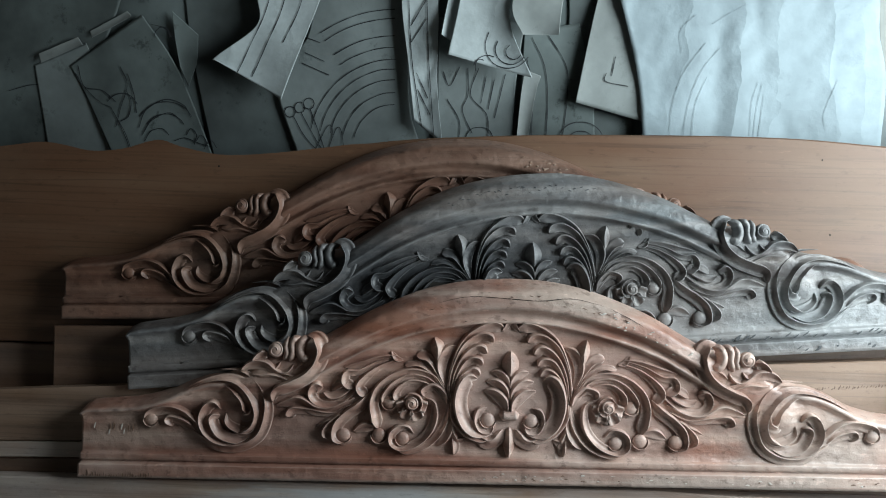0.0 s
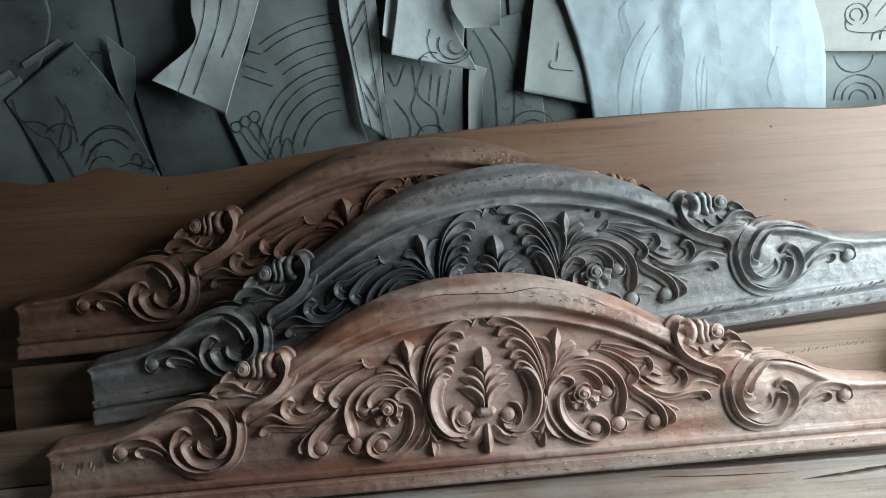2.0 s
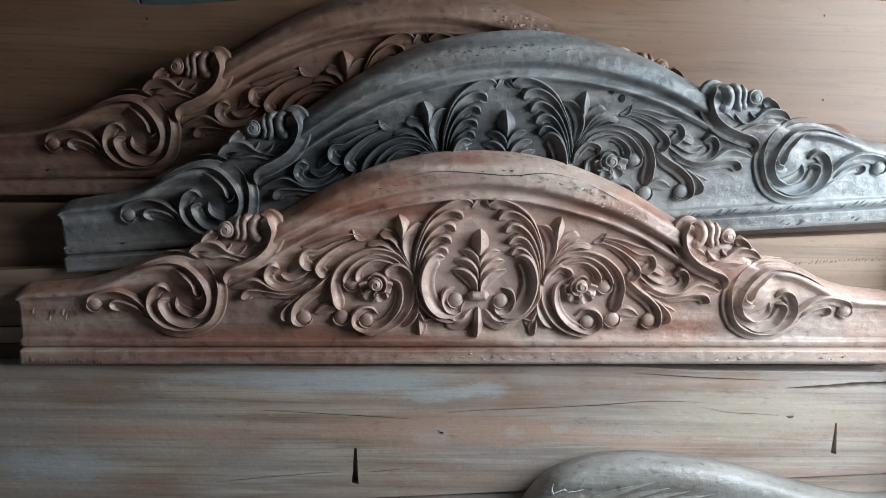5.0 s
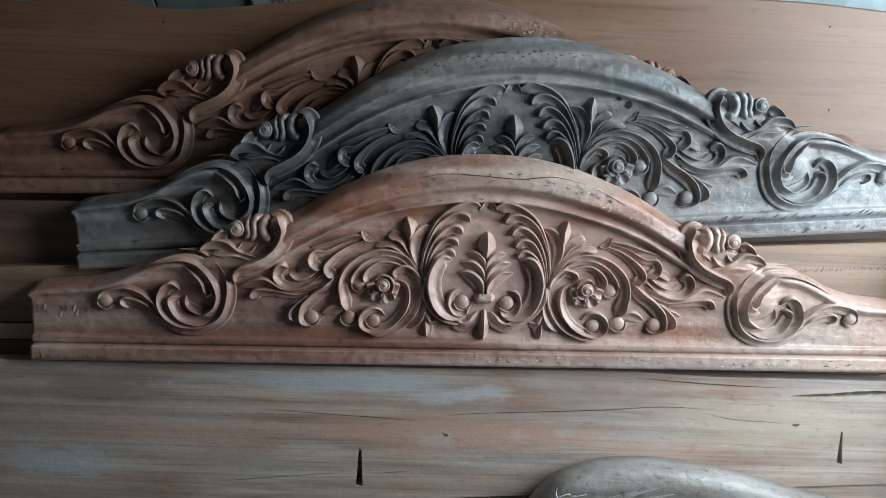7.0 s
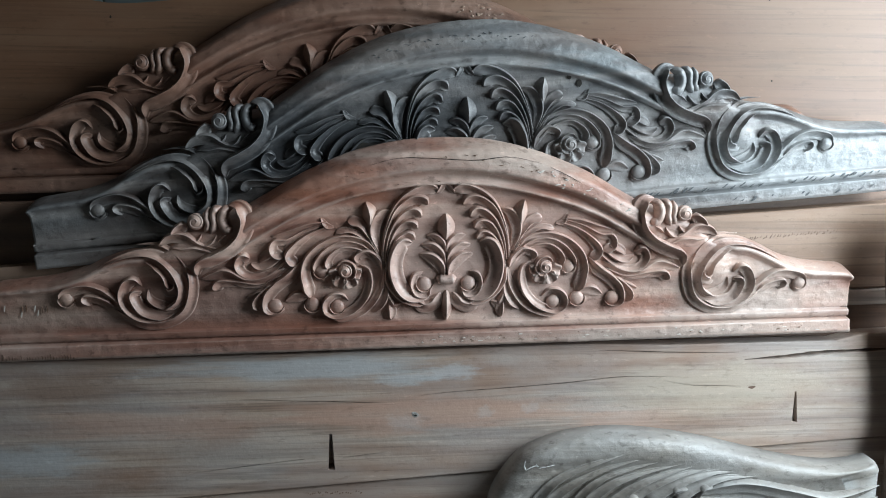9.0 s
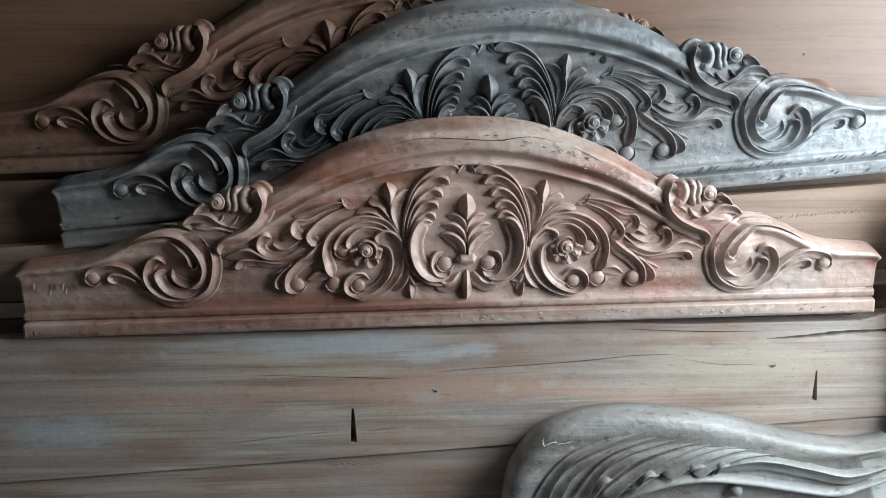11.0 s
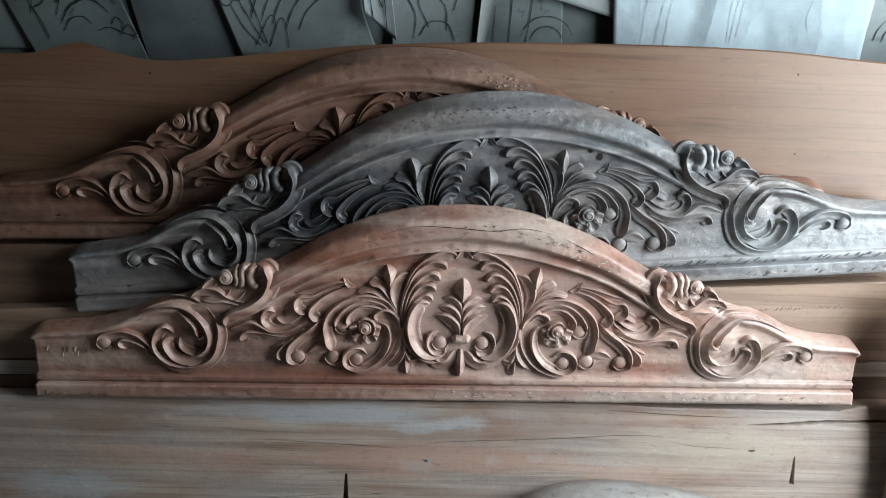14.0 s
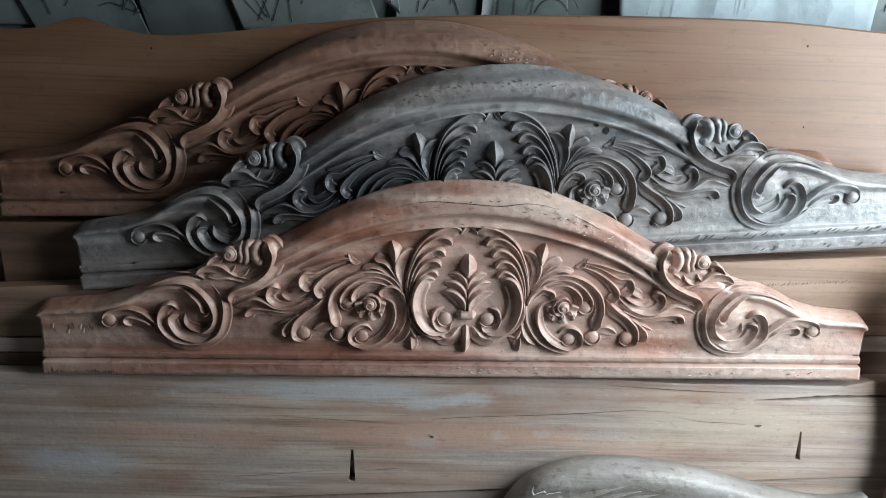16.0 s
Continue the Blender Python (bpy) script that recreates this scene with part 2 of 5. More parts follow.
# bluish black ovals over left and middle, paler ovals on arch and right end
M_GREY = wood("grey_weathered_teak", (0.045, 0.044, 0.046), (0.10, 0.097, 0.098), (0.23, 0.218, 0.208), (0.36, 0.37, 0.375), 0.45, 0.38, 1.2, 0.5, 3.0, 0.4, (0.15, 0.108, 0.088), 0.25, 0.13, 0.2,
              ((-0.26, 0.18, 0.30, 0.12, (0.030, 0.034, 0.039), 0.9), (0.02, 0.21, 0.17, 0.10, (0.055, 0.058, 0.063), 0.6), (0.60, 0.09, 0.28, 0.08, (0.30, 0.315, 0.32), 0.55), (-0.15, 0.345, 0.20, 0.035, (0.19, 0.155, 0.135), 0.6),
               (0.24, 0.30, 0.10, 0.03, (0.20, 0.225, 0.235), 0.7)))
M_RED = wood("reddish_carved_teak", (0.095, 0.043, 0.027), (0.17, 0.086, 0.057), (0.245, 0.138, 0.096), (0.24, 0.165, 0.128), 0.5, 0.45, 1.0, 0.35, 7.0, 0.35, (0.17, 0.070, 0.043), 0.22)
M_PANEL = wood("golden_planed_panel", (0.110, 0.052, 0.026), (0.152, 0.080, 0.045), (0.203, 0.119, 0.073), (0.198, 0.129, 0.083), 0.35, 0.45, 1.0, 0.05, 11.0, 0.12, (0.15, 0.074, 0.041), 0.0, 0.14, 0.34)
M_BOARD = wood("dusty_grey_brown_board", (0.285, 0.20, 0.155), (0.47, 0.365, 0.29), (0.60, 0.51, 0.43), (0.45, 0.455, 0.46), 0.4, 0.5, 1.3, 0.2, 5.0, 0.3, (0.31, 0.185, 0.128), 0.0, 0.22, 0.4,
               ((0.097, 0.730, 0.330, 0.042, (0.51, 0.325, 0.245), 0.75), (-0.400, 0.725, 0.240, 0.034, (0.51, 0.325, 0.245), 0.55), (0.465, 0.709, 0.120, 0.032, (0.51, 0.325, 0.245), 0.50),
                (-0.135, 0.828, 0.300, 0.027, (0.49, 0.52, 0.54), 0.70), (-0.645, 0.660, 0.130, 0.034, (0.49, 0.52, 0.54), 0.65), (-0.278, 0.661, 0.220, 0.025, (0.38, 0.33, 0.29), 0.50),
                (0.131, 0.812, 0.062, 0.018, (0.54, 0.565, 0.585), 0.60), (0.052, 0.802, 0.070, 0.015, (0.49, 0.52, 0.54), 0.60), (0.199, 0.732, 0.018, 0.015, (0.56, 0.56, 0.56), 0.28),
                (0.287, 0.738, 0.020, 0.013, (0.56, 0.56, 0.56), 0.30), (0.050, 0.718, 0.045, 0.023, (0.56, 0.56, 0.56), 0.28), (0.657, 0.771, 0.260, 0.063, (0.54, 0.47, 0.38), 0.60),
                (-0.548, 0.798, 0.120, 0.032, (0.27, 0.19, 0.15), 0.60)))
M_MIDBOARD = wood("pale_brown_board", (0.18, 0.105, 0.065), (0.26, 0.163, 0.108), (0.34, 0.23, 0.16), (0.34, 0.265, 0.215), 0.4, 0.5, 1.0, 0.15, 17.0, 0.4, None, 0.0, 0.18, 0.3)
M_DARKBOARD = wood("dark_brown_board", (0.10, 0.055, 0.033), (0.16, 0.09, 0.056), (0.22, 0.13, 0.085), (0.20, 0.16, 0.14), 0.4, 0.55, 1.0, 0.2, 23.0, 0.35, None, 0.0, 0.18)
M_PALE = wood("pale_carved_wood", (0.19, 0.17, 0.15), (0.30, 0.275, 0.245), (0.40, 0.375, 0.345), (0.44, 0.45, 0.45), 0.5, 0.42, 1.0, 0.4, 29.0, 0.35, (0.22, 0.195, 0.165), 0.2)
M_POST = wood("shaded_brown_post", (0.14, 0.09, 0.07), (0.21, 0.15, 0.12), (0.28, 0.21, 0.175), None, 0, 0.5, 1.0, 0.2, 37.0, 0.35)
M_PLASTER = plain("stained_grey_green_plaster", (0.11, 0.135, 0.135), 0.9, 0.5, 5.0, 0.4, 0.0, 0.8)
M_PAPER = plain("tracing_paper_grey", (0.44, 0.50, 0.51), 0.8, 0.16, 9.0, 0.3, 0.0, 0.15, 0.25)
M_BLUEPAPER = plain("pale_blue_white_paper", (0.315, 0.39, 0.425), 0.72, 0.16, 5.0, 0.3, 0.0, 0.12, 0.55)
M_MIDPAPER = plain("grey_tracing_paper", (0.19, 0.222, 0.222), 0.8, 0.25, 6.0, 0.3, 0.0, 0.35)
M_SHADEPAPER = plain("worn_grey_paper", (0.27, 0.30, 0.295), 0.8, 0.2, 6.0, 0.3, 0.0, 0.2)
M_FAINT = plain("faint_pencil_line", (0.25, 0.31, 0.335), 0.7, 0.2, 40.0, 0.05)
M_PALEPAPER = plain("cream_paper", (0.30, 0.315, 0.295), 0.8, 0.1, 7.0, 0.25, 0.0, 0.1)
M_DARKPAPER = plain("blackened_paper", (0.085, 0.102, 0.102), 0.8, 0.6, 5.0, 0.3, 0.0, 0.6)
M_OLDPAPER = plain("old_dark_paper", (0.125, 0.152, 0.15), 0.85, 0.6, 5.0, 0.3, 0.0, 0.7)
M_PENCIL = plain("pencil_line", (0.022, 0.026, 0.03), 0.7, 0.2, 40.0, 0.05)
M_GAP = plain("dark_cavity", (0.02, 0.017, 0.014), 0.95, 0.3, 30.0, 0.1)
M_WHITE = plain("dried_white_paint", (0.75, 0.76, 0.75), 0.6, 0.1, 20.0, 0.1)
M_SCUFF = plain("bare_scuffed_wood", (0.60, 0.55, 0.50), 0.7, 0.15, 30.0, 0.1)
M_CUT = plain("dark_chisel_cut", (0.07, 0.075, 0.08), 0.8, 0.2, 30.0, 0.1)
M_FLOOR = plain("cement_floor", (0.22, 0.207, 0.195), 0.9, 0.2, 4.0, 0.2)
M_CEIL = plain("ceiling_boards", (0.08, 0.065, 0.05), 0.9, 0.2, 4.0, 0.2)
# unseen walls; their tone is set by how much fill they bounce
M_WALL = plain("unseen_wall_bounce_plaster", (0.43, 0.41, 0.38), 0.9, 0.2, 3.0, 0.2)


# ---- building helpers ----
def mesh_of(name, bm, material, smooth=True):
    me = bpy.data.meshes.new(name)
    bmesh.ops.recalc_face_normals(bm, faces=bm.faces)
    bm.to_mesh(me)
    bm.free()
    if smooth:
        for p in me.polygons:
            p.use_smooth = True
    me.materials.append(material)
    return me


def part(name, bm, material, parent, label="", smooth=True, me=None):
    ob = new(name, me or mesh_of(name, bm, material, smooth))
    ob.parent = parent
    if label:
        ob["label"] = label
    return ob


def thing(name, m, label, category, group="", kind=""):
    ob = new(name)
    ob.empty_display_size = 0.1
    ob.matrix_world = m
    return tagged(ob, label, category, group, kind)


def smoothstep(a, b, x):
    t = min(1.0, max(0.0, (x - a) / (b - a)))
    return t * t * (3 - 2 * t)


def curve_through(points, count):
    """Catmull-Rom samples through points of any dimension."""
    p = [np.array(q, float) for q in points]
    p = [2 * p[0] - p[1]] + p + [2 * p[-1] - p[-2]]
    out = []
    spans = len(p) - 3
    for k in range(count):
        s = k / (count - 1) * spans
        i = min(int(s), spans - 1)
        t = s - i
        a, b, c, d = p[i:i + 4]
        out.append(0.5 * (2 * b + (c - a) * t + (2 * a - 5 * b + 4 * c - d) * t * t + (3 * b - a - 3 * c + d) * t ** 3))
    return out


def along(table, x):
    """Smooth value at x of a table of (x, value)."""
    if x <= table[0][0]:
        return table[0][1]
    for (x0, a), (x1, b) in zip(table, table[1:]):
        if x <= x1:
            return a + (b - a) * (x - x0) / (x1 - x0)
    return table[-1][1]


def slab(outline, thick, bevel=0.003):
    """A board: its outline in x, z, front face at y = 0, thickness backwards, with eased edges."""
    bm = bmesh.new()
    loops = []
    c = np.mean(np.array(outline), 0)
    for y, inset in ((bevel, 0.0), (0.0, bevel), (thick, 0.0)):
        ring = []
        for x, z in outline:
            d = np.array((x, z)) - c
            q = np.array((x, z)) - inset * np.sign(d)
            ring.append(bm.verts.new((q[0], y, q[1])))
        loops.append(ring)
    n = len(outline)
    for a, b in ((0, 1), (0, 2)):
        for i in range(n):
            bm.faces.new((loops[a][i], loops[a][(i + 1) % n], loops[b][(i + 1) % n], loops[b][i]))
    for k in (1, 2):
        edges = [bm.edges.get((loops[k][i], loops[k][(i + 1) % n])) for i in range(n)]
        bmesh.ops.triangle_fill(bm, edges=edges, use_beauty=True, use_dissolve=False)
    return bm


def box(x0, x1, y0, y1, z0, z1):
    bm = bmesh.new()
    bmesh.ops.create_cube(bm, size=1, matrix=Matrix.LocRotScale(((x0 + x1) / 2, (y0 + y1) / 2, (z0 + z1) / 2), None, (x1 - x0, y1 - y0, z1 - z0)))
    return bm


def mark(name, points, wide, parent, material, proud=0.0006, label=""):
    line = curve_through(points, max(6, 4 * len(points)))
    bm = bmesh.new()
    n = len(line)
    rings = []
    for i, p in enumerate(line):
        a, b = line[max(0, i - 1)], line[min(n - 1, i + 1)]
        t = (b - a)[[0, 2]]
        t = t / (np.hypot(*t) + 1e-9)
        w = 0.5 * wide * (0.2 + math.sin(math.pi * i / (n - 1)) ** 0.7) * (1 + 0.5 * noise.noise((p[0] * 70, p[2] * 70, wide)))
        rings.append([bm.verts.new((p[0] - t[1] * w, p[1] - proud * 0.3, p[2] + t[0] * w)), bm.verts.new((p[0], p[1] - proud, p[2])), bm.verts.new((p[0] + t[1] * w, p[1] - proud * 0.3, p[2] - t[0] * w))])
    for a, b in zip(rings, rings[1:]):
        for j in range(2):
            bm.faces.new((a[j], a[j + 1], b[j + 1], b[j]))
    return part(name, bm, material, parent, label)


def setting(name, bm, material, label, category):
    ob = new(name, mesh_of(name, bm, material, False))
    return tagged(ob, label, category, "", "structure")


# ---- the workshop round the stack ----
WALL_Y = 1.665
XL, YB, TOP = -2.6, -2.6, 3.0
# Only the papered wall is in view; the rest is added to contain light.
setting("floor", box(XL, WX + 0.2, YB, WALL_Y + 0.2, -0.1, 0), M_FLOOR, "grey cement workshop floor", "floor")
setting("ceiling", box(XL, WX + 0.2, YB, WALL_Y + 0.2, TOP, TOP + 0.1), M_CEIL, "unseen brown board ceiling, added to enclose the light", "ceiling")
setting("wall_papers", box(XL, WX + 0.2, WALL_Y, WALL_Y + 0.2, 0, TOP), M_PLASTER, "stained grey green plaster wall behind the papers", "wall")
setting("wall_back", box(XL, WX + 0.2, YB - 0.2, YB, 0, TOP), M_WALL, "unseen plaster wall, added to bounce light", "wall")
setting("wall_dim", box(XL - 0.2, XL, YB, WALL_Y + 0.2, 0, TOP), M_WALL, "unseen plaster wall, added to bounce light", "wall")
bm = bmesh.new()
for y0, y1, z0, z1 in ((YB, 0.35, 0, TOP), (1.25, WALL_Y, 0, TOP), (0.35, 1.25, 0, 0.72), (0.35, 1.25, 2.02, TOP)):
    bmesh.ops.create_cube(bm, size=1, matrix=Matrix.LocRotScale((WX + 0.1, (y0 + y1) / 2, (z0 + z1) / 2), None, (0.2, y1 - y0, z1 - z0)))
setting("wall_window", bm, M_WALL, "plaster wall with a daylight window opening", "wall")

# ---- carved crests ----
FAN = (
    ("leaf", ((0.099, 0.259), (0.114, 0.253), (0.125, 0.236), (0.127, 0.214), (0.117, 0.182)), 0.0205, 0.0096, "leaf", 1),
    ("lobe", ((0.012, 0.293), (0.031, 0.298), (0.055, 0.291), (0.078, 0.275), (0.093, 0.253), (0.105, 0.220), (0.112, 0.179)), 0.0233, 0.0138, "tail", 1),
    ("lobe", ((0.032, 0.267), (0.042, 0.277), (0.060, 0.277), (0.082, 0.262), (0.096, 0.238), (0.107, 0.205), (0.111, 0.169)), 0.0205, 0.0139, "tail", 1),
    ("lobe", ((0.044, 0.245), (0.056, 0.256), (0.073, 0.250), (0.089, 0.232), (0.101, 0.203), (0.107, 0.164)), 0.0205, 0.0139, "tail", 1),
    ("lobe", ((0.051, 0.224), (0.062, 0.234), (0.077, 0.231), (0.090, 0.214), (0.100, 0.188), (0.105, 0.153)), 0.0192, 0.0130, "tail", 1),
) + (
    ("lobe", ((0.056, 0.205), (0.067, 0.215), (0.082, 0.208), (0.094, 0.191), (0.100, 0.168), (0.102, 0.137)), 0.0178, 0.0121, "tail", 1),
    ("scroll", ((0.060, 0.200), (0.075, 0.201), (0.087, 0.184), (0.092, 0.160), (0.088, 0.134), (0.076, 0.113), (0.055, 0.101), (0.032, 0.099)), 0.0260, 0.0176, "both", 1),
    ("scroll", ((0.106, 0.164), (0.102, 0.134), (0.090, 0.113), (0.073, 0.098), (0.051, 0.091), (0.026, 0.096)), 0.0178, 0.0113, "both", 1),
    ("tip", ((0.002, 0.314), (0.007, 0.299), (0.016, 0.288)), 0.0100, 0.0075, "leaf", 1),
)
HEART = (
    ("leaf", ((0.002, 0.175), (0.007, 0.196), (0.019, 0.210), (0.035, 0.213)), 0.0172, 0.0110, "leaf", 1),
    ("leaf", ((0.003, 0.156), (0.010, 0.178), (0.025, 0.193), (0.044, 0.196)), 0.0192, 0.0123, "leaf", 1),
    ("leaf", ((0.005, 0.136), (0.012, 0.159), (0.028, 0.174), (0.048, 0.179)), 0.0212, 0.0136, "leaf", 1),
    ("curl", ((0.042, 0.147), (0.055, 0.141), (0.060, 0.124), (0.052, 0.107), (0.036, 0.105), (0.029, 0.116)), 0.0123, 0.0104, "both", 1),
) + (
    ("curl", ((0.059, 0.093), (0.041, 0.081), (0.022, 0.088), (0.011, 0.108)), 0.0205, 0.0104, "both", -1),
    ("leaf", ((0.081, 0.089), (0.098, 0.083), (0.109, 0.101), (0.112, 0.127)), 0.0192, 0.0089, "leaf", 1),
    ("leaf", ((0.103, 0.092), (0.098, 0.076), (0.100, 0.059)), 0.0150, 0.0102, "leaf", 1),
    ("leaf", ((0.107, 0.137), (0.110, 0.109), (0.120, 0.088), (0.134, 0.074)), 0.0164, 0.0097, "leaf", -1),
)
FLOWER_SCROLLS = (
    ("leaf", ((0.174, 0.243), (0.152, 0.237), (0.135, 0.215), (0.119, 0.183)), 0.0203, 0.0102, "tail", 1),
    ("leaf", ((0.197, 0.222), (0.170, 0.225), (0.144, 0.209), (0.122, 0.178)), 0.0120, 0.0087, "tail", 1),
    ("scroll", ((0.120, 0.174), (0.143, 0.203), (0.181, 0.212), (0.216, 0.202), (0.242, 0.179), (0.251, 0.152), (0.247, 0.127), (0.241, 0.103)), 0.0227, 0.0156, "tail2", 1),
    ("scroll", ((0.124, 0.172), (0.151, 0.197), (0.185, 0.202), (0.211, 0.190), (0.228, 0.169), (0.233, 0.150)), 0.0167, 0.0122, "tail2", 1),
) + (
    ("scroll", ((0.128, 0.168), (0.152, 0.187), (0.182, 0.192), (0.201, 0.182), (0.210, 0.168), (0.206, 0.157)), 0.0167, 0.0122, "tail2", 1),
    ("scroll", ((0.115, 0.151), (0.124, 0.171), (0.140, 0.183), (0.158, 0.177), (0.157, 0.165)), 0.0143, 0.0105, "both", 1),
    ("scroll", ((0.155, 0.162), (0.141, 0.154), (0.138, 0.133), (0.144, 0.109), (0.160, 0.088), (0.179, 0.076), (0.200, 0.071), (0.215, 0.079), (0.216, 0.094), (0.204, 0.106), (0.188, 0.107), (0.176, 0.096)), 0.0143, 0.0124, "both", -1),
    ("stem", ((0.111, 0.158), (0.118, 0.122), (0.135, 0.091), (0.159, 0.072), (0.189, 0.063), (0.209, 0.066)), 0.0120, 0.0082, "both", -1),
)
SPRAY = (
    ("tip", ((0.198, 0.231), (0.211, 0.234), (0.220, 0.248)), 0.0105, 0.0064, "leaf", -1),
    ("leaf", ((0.208, 0.231), (0.238, 0.219), (0.264, 0.200), (0.278, 0.180), (0.265, 0.164)), 0.0211, 0.0137, "tail2", 1),
    ("leaf", ((0.216, 0.236), (0.248, 0.225), (0.279, 0.208), (0.301, 0.205), (0.304, 0.189), (0.286, 0.178)), 0.0198, 0.0128, "tail2", 1),
    ("leaf", ((0.210, 0.239), (0.241, 0.233), (0.276, 0.222), (0.308, 0.216)), 0.0158, 0.0096, "leaf", 1),
    ("stem", ((0.259, 0.169), (0.276, 0.146), (0.299, 0.129), (0.317, 0.109), (0.319, 0.086), (0.303, 0.075)), 0.0198, 0.0137, "both", 1),
    ("leaf", ((0.246, 0.104), (0.266, 0.107), (0.288, 0.097)), 0.0198, 0.0086, "leaf", 1),
    ("scroll", ((0.282, 0.176), (0.307, 0.156), (0.333, 0.146), (0.355, 0.150), (0.366, 0.164), (0.360, 0.178), (0.346, 0.177)), 0.0224, 0.0145, "tail2", -1),
) + (
    ("leaf", ((0.290, 0.181), (0.310, 0.170), (0.329, 0.163), (0.345, 0.169)), 0.0158, 0.0096, "leaf", -1),
    ("leaf", ((0.298, 0.191), (0.317, 0.183), (0.330, 0.173)), 0.0158, 0.0096, "leaf", -1),
    ("leaf", ((0.288, 0.159), (0.325, 0.138), (0.358, 0.136), (0.388, 0.152), (0.413, 0.148), (0.433, 0.142)), 0.0211, 0.0128, "leaf", 1),
    ("leaf", ((0.293, 0.145), (0.330, 0.129), (0.373, 0.134), (0.401, 0.134), (0.407, 0.120)), 0.0211, 0.0137, "tail2", 1),
    ("leaf", ((0.298, 0.132), (0.322, 0.117), (0.339, 0.097), (0.332, 0.082)), 0.0171, 0.0111, "both", 1),
    ("leaf", ((0.309, 0.125), (0.331, 0.114), (0.355, 0.106)), 0.0158, 0.0089, "leaf", 1),
)
ROSETTE = (
    ("hook", ((0.377, 0.275), (0.357, 0.272), (0.346, 0.248), (0.354, 0.219), (0.374, 0.197), (0.402, 0.182), (0.431, 0.169), (0.437, 0.149)), 0.0234, 0.0211, "both", 1),
    ("curl", ((0.367, 0.271), (0.383, 0.265), (0.389, 0.249), (0.382, 0.233), (0.368, 0.235)), 0.0189, 0.0144, "blunt", 1),
    ("curl", ((0.388, 0.272), (0.402, 0.262), (0.402, 0.241), (0.410, 0.223)), 0.0145, 0.0132, "both", 1),
    ("curl", ((0.411, 0.271), (0.414, 0.253), (0.412, 0.239), (0.420, 0.227)), 0.0134, 0.0122, "both", 1),
    ("cusp", ((0.372, 0.229), (0.389, 0.224), (0.401, 0.210)), 0.0123, 0.0093, "leaf", -1),
) + (
    ("cusp", ((0.400, 0.223), (0.414, 0.210), (0.430, 0.208)), 0.0145, 0.0110, "leaf", -1),
    ("cusp", ((0.425, 0.226), (0.435, 0.217), (0.446, 0.221)), 0.0134, 0.0102, "leaf", -1),
    ("leaf", ((0.449, 0.241), (0.463, 0.233), (0.473, 0.218)), 0.0178, 0.0135, "both", 1),
    ("leaf", ((0.394, 0.194), (0.430, 0.202), (0.455, 0.218), (0.480, 0.217), (0.498, 0.205)), 0.0201, 0.0124, "leaf", 1),
    ("leaf", ((0.406, 0.187), (0.436, 0.194), (0.460, 0.193), (0.479, 0.199)), 0.0189, 0.0108, "leaf", 1),
)
END_SCROLL = (
    ("scroll", ((0.539, 0.207), (0.498, 0.206), (0.463, 0.183), (0.447, 0.150), (0.448, 0.116), (0.461, 0.085), (0.488, 0.067), (0.520, 0.062), (0.552, 0.070), (0.590, 0.095)), 0.0170, 0.0128, "swell", 1),
    ("scroll", ((0.625, 0.155), (0.574, 0.182), (0.529, 0.192), (0.496, 0.184), (0.474, 0.160), (0.463, 0.129), (0.470, 0.102), (0.490, 0.088), (0.513, 0.089)), 0.0193, 0.0163, "swell", 1),
    ("scroll", ((0.542, 0.185), (0.508, 0.172), (0.489, 0.151), (0.484, 0.124)), 0.0193, 0.0145, "swell", 1),
    ("curl", ((0.480, 0.161), (0.471, 0.142), (0.475, 0.126), (0.489, 0.120), (0.498, 0.130)), 0.0159, 0.0134, "both", 1),
    ("lobe", ((0.464, 0.108), (0.483, 0.095), (0.505, 0.099), (0.521, 0.110), (0.524, 0.126)), 0.0148, 0.0111, "leaf", -1),
) + (
    ("lobe", ((0.477, 0.086), (0.504, 0.079), (0.532, 0.087), (0.545, 0.105), (0.547, 0.118), (0.537, 0.122)), 0.0182, 0.0136, "both", -1),
    ("lobe", ((0.498, 0.072), (0.534, 0.076), (0.558, 0.092), (0.567, 0.114), (0.560, 0.136), (0.547, 0.142), (0.536, 0.133)), 0.0182, 0.0145, "both", -1),
    ("leaf", ((0.547, 0.073), (0.580, 0.103), (0.605, 0.124), (0.632, 0.131), (0.664, 0.124), (0.678, 0.109)), 0.0182, 0.0128, "both", 1),
    ("leaf", ((0.581, 0.093), (0.605, 0.108), (0.631, 0.113), (0.625, 0.099)), 0.0159, 0.0105, "both", 1),
)
KNOBS = (("ball", 0.0398, 0.1246, 0.0132), ("ball", 0.2230, 0.1525, 0.0122), ("ball", 0.2408, 0.0916, 0.0132), ("ball", 0.1964, 0.0865, 0.0122), ("ball", 0.3067, 0.0907, 0.0132), ("ball", 0.6650, 0.1116, 0.0122), ("knob", 0.4323, 0.2467, 0.0147))
TOP_LINE = ((0.0, 0.386), (0.06, 0.383), (0.12, 0.373), (0.18, 0.356), (0.26, 0.322), (0.33, 0.282), (0.365, 0.264), (0.40, 0.260), (0.45, 0.246),
            (0.49, 0.215), (0.53, 0.200), (0.56, 0.196), (0.60, 0.183), (0.65, 0.161), (0.70, 0.149), (0.75, 0.144), (0.785, 0.141), (0.80, 0.136))


